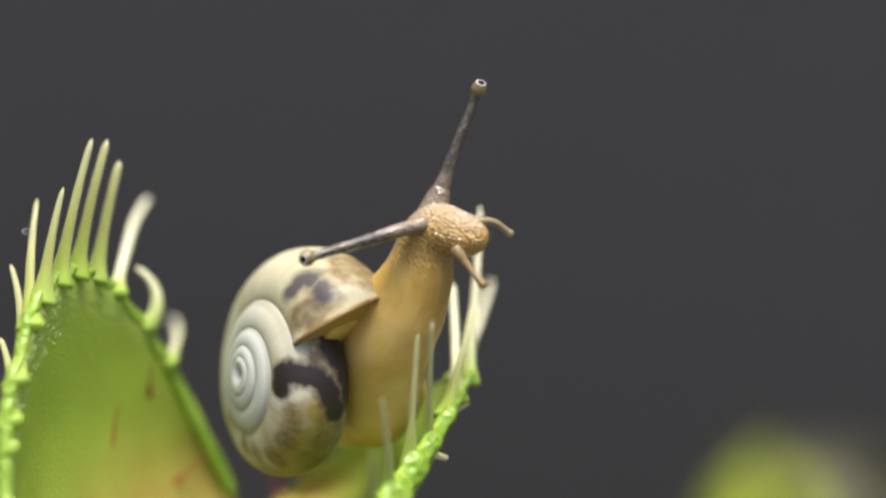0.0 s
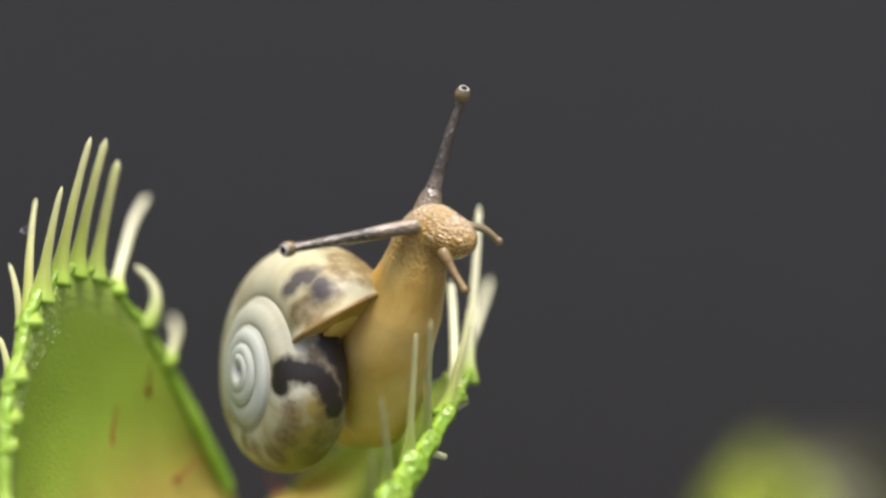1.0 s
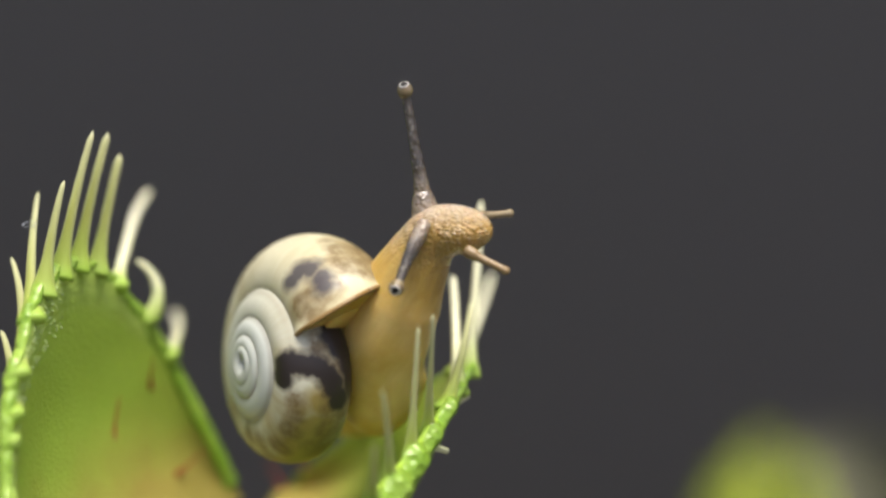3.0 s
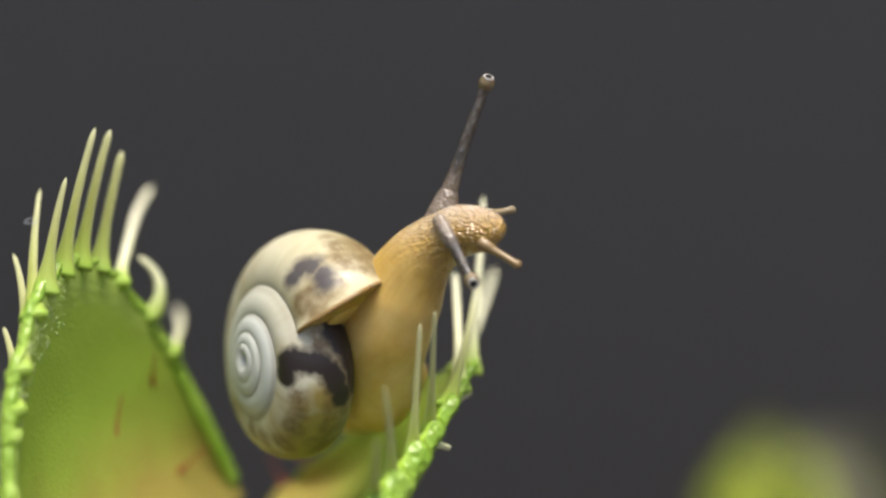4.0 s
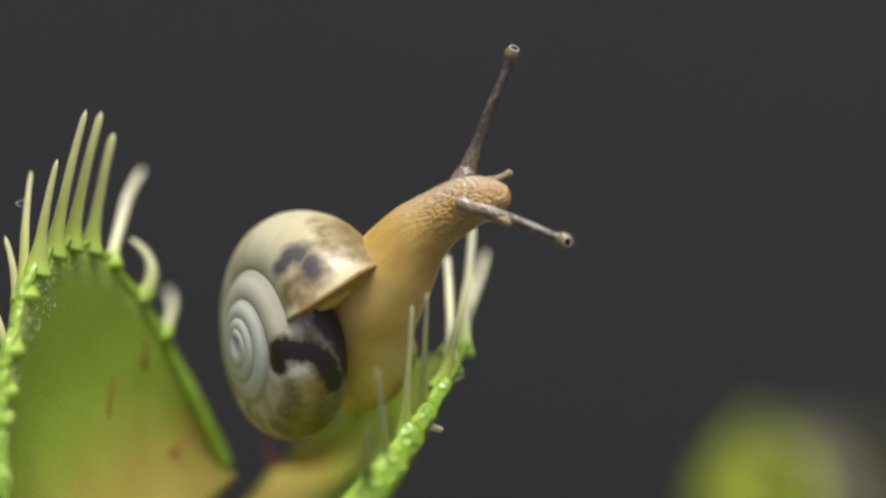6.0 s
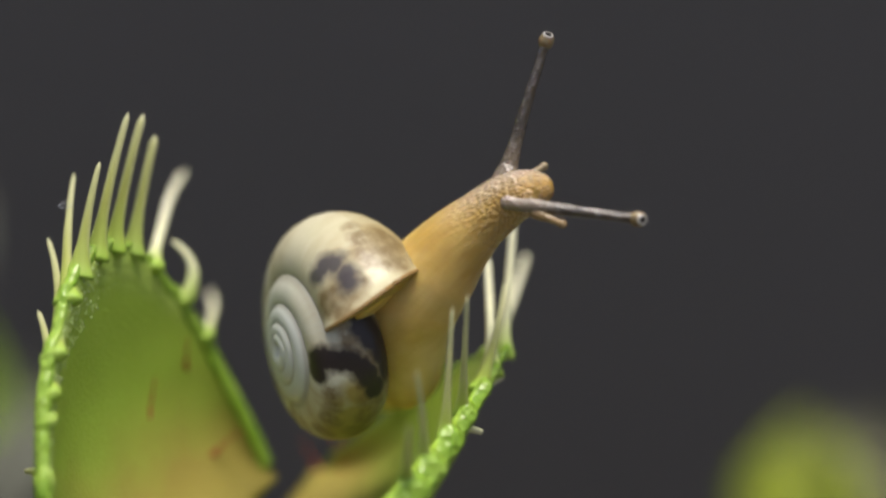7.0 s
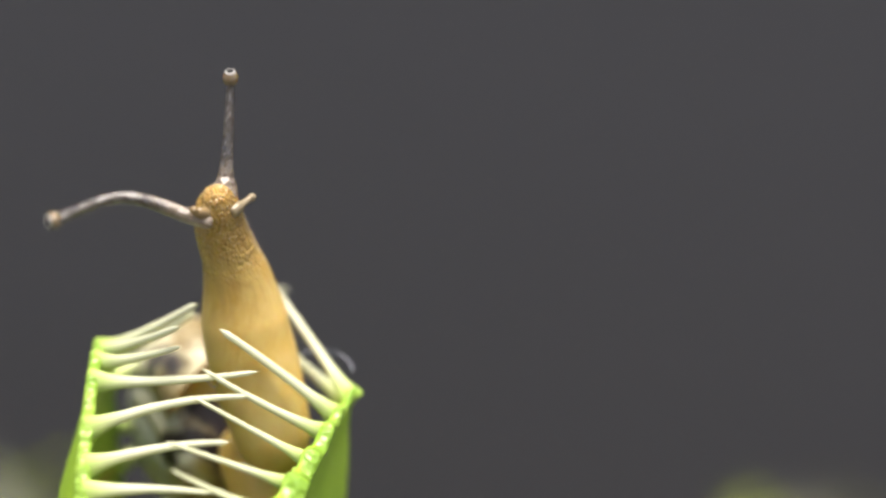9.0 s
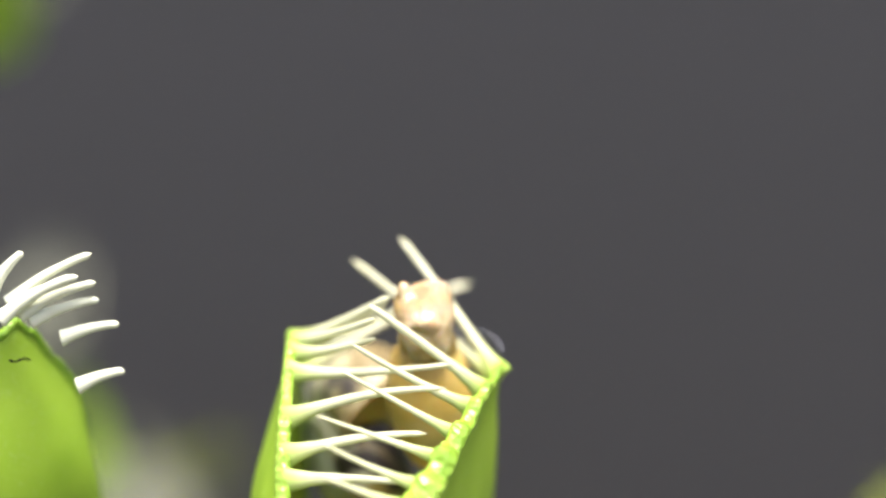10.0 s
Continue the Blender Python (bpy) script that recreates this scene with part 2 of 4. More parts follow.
# brown bands and mottling; some paint in the shade by lip and foot
SHELL_BROWN = [(183, 145, -82, 30), (179, 132, -70, 30), (174, 119, -60, 28), (153, 112, -49, 24), (125, 217, -138, 26), (139, 212, -167, 42),
               (165, 194, -176, 44), (164, 192, -133, 28), (90, 232, -138, 14), (208, 77, -66, 40), (169, 50, -112, 46), (177, 13, -121, 46), (219, 52, -69, 36),
               (178, -40, -130, 42), (172, -80, -125, 36), (150, -112, -130, 40), (110, -150, -120, 36), (165, 85, -110, 30), (146, -50, -150, 40), (160, 30, -150, 50),
               (145, -54, -45, 13), (141, -86, -52, 14), (118, -113, -50, 16), (27, -142, -37, 16), (75, -150, -50, 20), (-17, -131, -35, 16)]


def shell_skin():
    m = Mat("shell_skin", rough=0.42, spec=0.45, coat=0.12)
    co = m.coords()
    uv = m.node("ShaderNodeSeparateXYZ")
    m.link(m.coords("UV"), uv.inputs[0])
    along, across = uv.outputs["X"], uv.outputs["Y"]
    n = m.noise(420, 4, co)
    body = m.mix(n, (0.37, 0.35, 0.215), (0.56, 0.535, 0.4))
    spire = m.mix(n, (0.36, 0.39, 0.36), (0.53, 0.55, 0.5))
    c = m.mix(m.ramp(along, [(0.6, 0.0), (0.9, 1.0)]), spire, body)
    # the underside of the last whorl is olive, with its shade painted in
    under = m.ramp(across, [(0.55, 0.85), (0.8, 0.85), (0.99, 0.15)])
    under = m.math("MULTIPLY", under, m.math("MULTIPLY", m.math("SUBTRACT", across, 0.5), 40.0, True))
    c = m.mix(m.math("MULTIPLY", under, m.ramp(along, [(0.7, 0.0), (0.8, 1.0)])), c, (0.25, 0.21, 0.085))
    # olive-brown streaks of growth over the last whorl
    strip = m.nt.nodes.new("ShaderNodeCombineXYZ")
    m.link(m.math("MULTIPLY", along, 46.0), strip.inputs[0])
    m.link(m.math("MULTIPLY", across, 1.6), strip.inputs[1])
    streak = m.ramp(m.noise(1.0, 3, strip.outputs[0]), [(0.45, 0.0), (0.66, 0.75)])
    late = m.ramp(along, [(0.7, 0.0), (0.82, 1.0)])
    c = m.mix(m.math("MULTIPLY", streak, late), c, (0.27, 0.21, 0.09))
    # the shade of the grooves between the whorls, painted as olive-brown seams
    seam = m.math("ABSOLUTE", m.math("SUBTRACT", across, 0.272))
    seam = m.math("MULTIPLY", m.math("SUBTRACT", 0.02, seam), 60.0, True)
    low = m.math("MULTIPLY", m.math("SUBTRACT", 0.03, m.math("ABSOLUTE", m.math("SUBTRACT", across, 0.14))), 40.0, True)
    low = m.math("MULTIPLY", low, m.ramp(along, [(0.74, 1.0), (0.8, 0.0)]))
    c = m.mix(m.math("MULTIPLY", m.math("MAXIMUM", seam, low), 0.5), c, (0.21, 0.19, 0.14))
    # growth lines across the whorls
    wave = m.node("ShaderNodeTexWave", Scale=95.0, Distortion=6.0, Detail=3.0)
    m.link(m.coords("UV"), wave.inputs["Vector"])
    c = m.mix(m.math("MULTIPLY", wave.outputs["Fac"], 0.07), c, (0.4, 0.3, 0.15))
    # dark blotches, a broken brown band, and painted shade under the lip
    wob = m.math("MULTIPLY", m.math("SUBTRACT", m.noise(900, 3, co), 0.5), 34 * S)
    broken = m.ramp(m.noise(1500, 4, co, 0.7), [(0.35, 0.45), (0.6, 1.0)])
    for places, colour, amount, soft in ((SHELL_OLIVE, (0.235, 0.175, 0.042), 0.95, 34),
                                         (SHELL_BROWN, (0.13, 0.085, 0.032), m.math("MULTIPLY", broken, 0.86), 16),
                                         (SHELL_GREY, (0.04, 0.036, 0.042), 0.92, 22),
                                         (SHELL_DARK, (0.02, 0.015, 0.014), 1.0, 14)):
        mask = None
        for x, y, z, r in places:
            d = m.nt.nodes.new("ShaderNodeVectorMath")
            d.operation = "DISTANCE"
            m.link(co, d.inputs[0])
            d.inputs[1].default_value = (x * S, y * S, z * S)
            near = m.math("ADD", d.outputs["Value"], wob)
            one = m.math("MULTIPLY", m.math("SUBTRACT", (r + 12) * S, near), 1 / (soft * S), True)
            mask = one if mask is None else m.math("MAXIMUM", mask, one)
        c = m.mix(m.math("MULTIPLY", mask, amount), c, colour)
    m.color(c)
    return m.bump(n, 4e-5, 0.3).m


def backdrop_skin():
    m = Mat("grey_card", rough=0.9, spec=0.1)
    n = m.noise(3, 4)
    return m.color(m.mix(n, (0.149, 0.1485, 0.148), (0.156, 0.1555, 0.155))).m


def soil_skin():
    m = Mat("peat", rough=0.95, spec=0.2)
    n, f = m.noise(60, 5), m.noise(900, 4)
    m.color(m.mix(n, (0.055, 0.05, 0.045), (0.11, 0.1, 0.09)))
    return m.bump(f, 1e-3, 0.8).m


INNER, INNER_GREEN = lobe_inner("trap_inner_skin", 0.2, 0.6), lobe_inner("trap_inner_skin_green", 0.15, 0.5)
OUTER, RIM, CILIUM, HAIR = lobe_outer(), rim_skin(), cilium_skin(), hair_skin()
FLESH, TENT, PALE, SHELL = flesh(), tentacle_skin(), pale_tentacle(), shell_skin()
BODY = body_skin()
FOLD = fold_skin()
BULB = bulb_skin()
AMBER = plain("amber_feeler", (0.2, 0.135, 0.06), 0.25, 0.5, 0.3)
LIP = plain("mantle_hem", (0.24, 0.15, 0.055), 0.3, 0.5)
GLINT = plain("eye_ring_skin", (0.62, 0.6, 0.55), 0.1, 0.7, 0.6)
EYE = plain("eye_spot", (0.008, 0.007, 0.006), 0.6, 0.15)
DRY = plain("dry_leaf", (0.11, 0.11, 0.07), 0.6, 0.3)
ASHEN = plain("ashen_leaf", (0.165, 0.17, 0.13), 0.6, 0.3)
TOOTH = plain("pale_tooth", (0.66, 0.68, 0.52), 0.4, 0.4)
YELLOW = plain("yellow_leaf", (0.3, 0.36, 0.04), 0.5, 0.3)
SILK = plain("silk", (0.3, 0.32, 0.36), 0.4, 0.5)
DROP = plain("nectar", (0.48, 0.62, 0.22), 0.05, 0.8, 1.0)
CARD, SOIL = backdrop_skin(), soil_skin()


# ---- mesh helpers ----
def part(name, bm, material, parent=None, label=""):
    me = bpy.data.meshes.new(name)
    bm.normal_update()
    bm.to_mesh(me)
    bm.free()
    for p in me.polygons:
        p.use_smooth = True
    for mat in material if isinstance(material, (list, tuple)) else [material]:
        me.materials.append(mat)
    ob = new(name, me)
    ob.parent = parent
    return tagged(ob, label) if label else ob


def tube(points, radii, sides=10, flat=1.0):
    """A closed tube through points (Vectors) with a radius at each."""
    bm = bmesh.new()
    rings, side = [], None
    for i, p in enumerate(points):
        a, b = points[max(i - 1, 0)], points[min(i + 1, len(points) - 1)]
        t = (b - a).normalized()
        if side is None:
            side = t.orthogonal().normalized()
        side = (side - t * side.dot(t)).normalized()
        up = t.cross(side)
        rings.append([bm.verts.new(p + (side * math.cos(k * math.tau / sides) + up * flat * math.sin(k * math.tau / sides)) * radii[i])
                      for k in range(sides)])
    for r, q in zip(rings, rings[1:]):
        for k in range(sides):
            bm.faces.new((r[k], r[(k + 1) % sides], q[(k + 1) % sides], q[k]))
    bm.faces.new(list(reversed(rings[0])))
    bm.faces.new(rings[-1])
    return bm


def blob(rx, ry, rz, seg=24, rings=14, rough=0.0, freq=1.0):
    """An ellipsoid with an uneven surface, in units."""
    bm = bmesh.new()
    bmesh.ops.create_uvsphere(bm, u_segments=seg, v_segments=rings, radius=1.0)
    for v in bm.verts:
        k = 1 + rough * noise.noise(v.co * freq)
        v.co = Vector((v.co.x * rx * S * k, v.co.y * ry * S * k, v.co.z * rz * S * k))
    return bm


def ring_mesh(r, thick):
    pts = [Vector((math.cos(a) * r, math.sin(a) * r, 0)) * S for a in np.linspace(0, math.tau, 25)]
    return tube(pts, [thick * S] * 25, 6)


# ---- the setting ----
def slab(name, x0, y0, z0, x1, y1, z1, material, label, category):
    bm = bmesh.new()
    bmesh.ops.create_cube(bm, size=1.0)
    for v in bm.verts:
        v.co = Vector(((x0 + x1) / 2 + v.co.x * (x1 - x0), (y0 + y1) / 2 + v.co.y * (y1 - y0), (z0 + z1) / 2 + v.co.z * (z1 - z0)))
    return tagged(part(name, bm, material), label, category, kind="structure")


slab("backdrop", -1.2, 0.29, -0.02, 1.2, 0.30, 1.2, CARD, "plain dark grey studio backdrop card", "backdrop")


def ground():
    bm = bmesh.new()
    n = 70
    grid = [[None] * (n + 1) for _ in range(n + 1)]
    for i in range(n + 1):
        for j in range(n + 1):
            x, y = -1.2 + 2.4 * i / n, -1.0 + 1.29 * j / n
            grid[i][j] = bm.verts.new((x, y, 0.004 * noise.noise(Vector((x * 20, y * 20, 0)))))
    for i in range(n):
        for j in range(n):
            bm.faces.new((grid[i][j], grid[i + 1][j], grid[i + 1][j + 1], grid[i][j + 1]))
    return tagged(part("ground", bm, SOIL), "dark damp peat soil under the plants", "ground", kind="structure")


ground()


# ---- the flytrap ----
def rim_point(shape, u):
    length, reach, power, cup, skew = shape
    f = math.sin(math.pi * u) ** power
    if power < 0.5:  # the far corner of the broad lobe falls away
        f *= 1 - 0.42 * max(0.0, (u - 0.66) / 0.34)
    return Vector((-math.cos(math.pi * u) * length / 2 + skew * f, reach * f, cup * f * f)), f


def lobe_point(shape, bulge, u, v):
    p, f = rim_point(shape, u)
    x = p.x - shape[4] * f * (1 - v)
    swell = 5.4 * v * max(0.0, 1 - v) ** 1.5
    if bulge > 0:
        swell = 0.6 * math.sin(math.pi * v) * (1.15 - 0.4 * v) + 0.4 * swell
    return Vector((x, p.y * v, p.z * v * v + bulge * f * swell))


def scallop(u, us, reach=0.022):
    """How far the rim runs out along the foot of a cilium."""
    return min(1.0, sum(math.exp(-((u - w) / reach) ** 2) for w in us))


def lobe_mesh(shape, bulge, out, name, parent, us_cilia):
    """One half of a trap: two skins with a thick edge; out is the side (-1 or 1) of the outer skin."""
    bm = bmesh.new()
    nu, nv, thick = 150, 20, 13.0
    us = [0.5 - 0.5 * math.cos(math.pi * (i + 0.35) / (nu + 0.7)) if shape[2] < 0.5 else 0.012 + 0.976 * i / nu for i in range(nu + 1)]
    skins = []
    for side in (0, 1):
        rows = []
        for u in us:
            row = []
            for j in range(nv + 1):
                v = j / nv
                v += 0.03 * scallop(u, us_cilia) * v ** 7
                p = lobe_point(shape, bulge, u, v)
                p.z += (side - 0.5) * out * thick * (1.3 - 0.5 * v) + 3.0 * noise.noise(p * 0.012)
                row.append(bm.verts.new(p * S * TRAP))
            rows.append(row)
        skins.append(rows)
    for side, rows in enumerate(skins):
        for i in range(nu):
            for j in range(nv):
                q = (rows[i][j], rows[i + 1][j], rows[i + 1][j + 1], rows[i][j + 1])
                f = bm.faces.new(q if (side == 1) == (out > 0) else tuple(reversed(q)))
                f.material_index = side
    a, b = skins
    edge = [(i, nv) for i in range(nu + 1)]
    loop = [(0, j) for j in range(nv + 1)] + edge[1:] + [(nu, j) for j in range(nv - 1, -1, -1)] + [(i, 0) for i in range(nu - 1, 0, -1)]
    for (i, j), (k, l) in zip(loop, loop[1:] + loop[:1]):
        f = bm.faces.new((a[i][j], a[k][l], b[k][l], b[i][j]))
        f.material_index = 1
    bmesh.ops.recalc_face_normals(bm, faces=bm.faces)
    sheet = [(us[i], j / nv, side) for side in (0, 1) for i in range(nu + 1) for j in range(nv + 1)]
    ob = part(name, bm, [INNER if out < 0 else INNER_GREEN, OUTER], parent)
    at = ob.data.attributes.new("rest", "FLOAT_VECTOR", "POINT")
    for d, v in zip(at.data, sheet):
        d.vector = v
    return ob


def rim_mesh(shape, bulge, parent, us, roll_front, roll_back):
    """The knobbly margin from which the cilia grow, rolled over to the outer side."""
    bm = bmesh.new()
    n, sides, prev = 320, 12, None
    for i in range(n + 1):
        u = 0.03 + 0.94 * i / n
        knob = scallop(u, us)
        roll = float(np.interp(u, (0.2, 0.33, 0.48, 0.62), (1.3 * roll_front, roll_front, 0.45 * roll_front, roll_back)))
        p = lobe_point(shape, bulge, u, 1.0 + 0.03 * knob - 0.01)
        a, b = lobe_point(shape, bulge, max(0.0, u - 0.03), 1.0), lobe_point(shape, bulge, min(1.0, u + 0.03), 1.0)
        along = (b - a).normalized()
        across = Vector((0, 0, 1))
        away = across.cross(along).normalized()
        far = 10 * min(1.0, max(0.0, (u - 0.6) / 0.15)) if shape[2] > 0.5 else 0.0
        wob = noise.noise(p * 0.03)
        wide = abs(roll) * (0.42 + 0.09 * knob + 0.1 * wob) + 7
        high = 8.5 + far + 1.4 * knob + 2.2 * wob + 1.5 * noise.noise(p * 0.09)
        c = p + across * (roll * 0.42)
        ring = [bm.verts.new((c + across * math.cos(k * math.tau / sides) * wide + away * math.sin(k * math.tau / sides) * high) * S * TRAP) for k in range(sides)]
        if prev:
            for k in range(sides):
                bm.faces.new((prev[k], prev[(k + 1) % sides], ring[(k + 1) % sides], ring[k]))
        else:
            bm.faces.new(list(reversed(ring)))
        prev = ring
    bm.faces.new(prev)
    bmesh.ops.recalc_face_normals(bm, faces=bm.faces)
    return part("rim", bm, RIM, parent, "glossy beaded green rim")


def nectar(shape, bulge, out, parent, count, u0, u1, seed):
    """Fine drops of nectar strewn along the band inside the rim."""
    rnd = random.Random(seed)
    bm = bmesh.new()
    for _ in range(count):
        u, v = rnd.uniform(u0, u1), 0.985 - 0.14 * rnd.random() ** 1.3
        p = lobe_point(shape, bulge, u, v)
        p.z -= 0.5 * out * 13 * (1.3 - 0.5 * v) - 3.0 * noise.noise(p * 0.012)
        r = rnd.uniform(1.0, 2.3) if rnd.random() < 0.85 else rnd.uniform(2.3, 3.4)
        bmesh.ops.create_icosphere(bm, subdivisions=1, radius=r * S, matrix=Matrix.Translation(p * S * TRAP))
    return tagged(part("nectar", bm, DROP, parent), "tiny glossy nectar drops along the rim", kind="stuff")


def cilium_mesh(length, arch, thick=1.0, flare=9.0, blunt=0.0, hook=0.0):
    """A tapering strap along z that bows towards x, broad and webbed at its foot; blunt runs from 0 to 1."""
    bm = bmesh.new()
    n, sides, rings = 22, 10, []
    for i in range(n + 1):
        s = -0.03 + 1.03 * (i / n) ** 1.15
        e = max(0.0, s)
        c = Vector((length * (arch * 4 * e * (1 - e) + hook * max(0.0, (e - 0.6) / 0.4) ** 2), 0, length * s))
        r = 8.6 * (1 - (0.66 - 0.36 * blunt) * e ** 1.3)
        if s > 0.96:
            r *= math.sqrt(max(0.02, 1 - ((s - 0.96) / 0.0405) ** 2))
        web = flare * math.exp(-(e * length / 30) ** 1.1)
        wob = 1 + 0.07 * noise.noise(Vector((length, e * 9, 0)))
        rx, ry = (r + web) * thick * wob, (0.8 * r + 0.32 * web) * thick * wob
        rings.append([bm.verts.new((c + Vector((rx * math.cos(k * math.tau / sides), ry * math.sin(k * math.tau / sides), 0))) * S) for k in range(sides)])
    for a, b in zip(rings, rings[1:]):
        for k in range(sides):
            bm.faces.new((a[k], a[(k + 1) % sides], b[(k + 1) % sides], b[k]))
    bm.faces.new(list(reversed(rings[0])))
    bm.faces.new(rings[-1])
    return bm


def frame_of(axes, org):
    """The pose of a lobe from its axes and origin (x, depth, up)."""
    a, d, n = axes
    m = Matrix((a, d, n)).transposed().to_4x4()
    q = m.to_quaternion()
    return Matrix.LocRotScale(EYE_PLACE + (vec(*org) - EYE_PLACE) * TRAP, q, None)


def tip_place(base, x, y, length, far):
    """Where a stiff hair of that length from base ends, seen at the sheet position (x, y)."""
    ray = (world(x, y) - EYE_PLACE).normalized()
    along = (base - EYE_PLACE).dot(ray)
    foot = EYE_PLACE + ray * along
    gap = (length * S) ** 2 - (foot - base).length_squared
    return foot + ray * (far * math.sqrt(gap) if gap > 0 else 0.0)


def turn_to(way):
    return way.to_track_quat("Z", "Y")


def strap_turn(way, face):
    """The turn of a strap that runs along way with its broad side across the view; face 1 shows the inner side, -1 the outer."""
    side = Vector((way.z, 0, -way.x)) * face
    side = (side - way * side.dot(way)).normalized()
    return Matrix((side, way.cross(side), way)).transposed().to_quaternion()


LEFT_SHAPE = (709.9, 581.6, 1.238, 69.5, 64.6)
RIGHT_SHAPE = (719.2, 649.8, 0.194, 27.2, 69.9)
LEFT_OPEN = frame_of(((0.2935, 0.8959, 0.3335), (-0.3852, -0.2085, 0.899), (0.8749, -0.3923, 0.2839)), (-502.6, -36.1, -618.0))
LEFT_SHUT = frame_of(((-0.1249, 0.9838, 0.1286), (-0.1719, -0.1491, 0.9738), (0.9772, 0.0995, 0.1878)), (-473.4, 60.5, -689.8))
RIGHT_OPEN = frame_of(((0.3563, 0.8397, 0.4097), (0.637, -0.5391, 0.5509), (0.6835, 0.0647, -0.7271)), (-465.0, 155.3, -661.1))
RIGHT_SHUT = frame_of(((0.3085, 0.8299, 0.4649), (0.3877, -0.556, 0.7353), (0.8686, -0.0465, -0.4932)), (-486.9, 193.4, -720.0))
# place along the rim, tip when open, tip when shut, bend
LEFT_CILIA = [(0.211, (-24, 885), (481, 840), 0.03), (0.261, (12, 722), (486, 792), 0.03), (0.287, (0, 597), (516, 703), 0.04),
              (0.33, (18, 467), (551, 623), 0.05), (0.401, (66, 352), (561, 580), -0.02), (0.444, (112, 332), (426, 535), -0.02),
              (0.496, (163, 245), (426, 500), -0.015), (0.546, (190, 248), (451, 460), -0.015), (0.598, (211, 286), (441, 475), -0.01),
              (0.65, (248, 350), (586, 422), 0.0), (0.728, (240, 468), (611, 483), 0.26), (0.787, (303, 565), (590, 535), 0.05)]
RIGHT_CILIA = [(0.28, (662, 800), (270, 760), 0.0), (0.329, (675, 703), (284, 703), 0.02), (0.395, (739, 590), (289, 663), 0.0),
               (0.455, (765, 568), (311, 565), 0.0), (0.528, (834, 541), (381, 545), 0.02), (0.581, (800, 500), (411, 475), 0.01),
               (0.662, (850, 366), (468, 355), 0.01), (0.704, (870, 495), (383, 395), 0.01)]
LEFT_HAIRS = [((193, 800), (210, 715)), ((310, 855), (362, 808)), ((262, 702), (269, 645))]
RIGHT_HAIRS = [((543, 868), (526, 806)), ((487, 882), (470, 825))]
# short cilia on the outer side of the rim
RIGHT_SPURS = [(0.43, (792, 812)), (0.53, (828, 712))]
TRAP_BASE = Vector((-0.010, -0.004, 0.0))
SHUT_POSES = {}
MOVES = []  # (object, rows) for motions()


def blend(a, b, f):
    return Matrix.LocRotScale(a.translation.lerp(b.translation, f), a.to_quaternion().slerp(b.to_quaternion(), f), None)


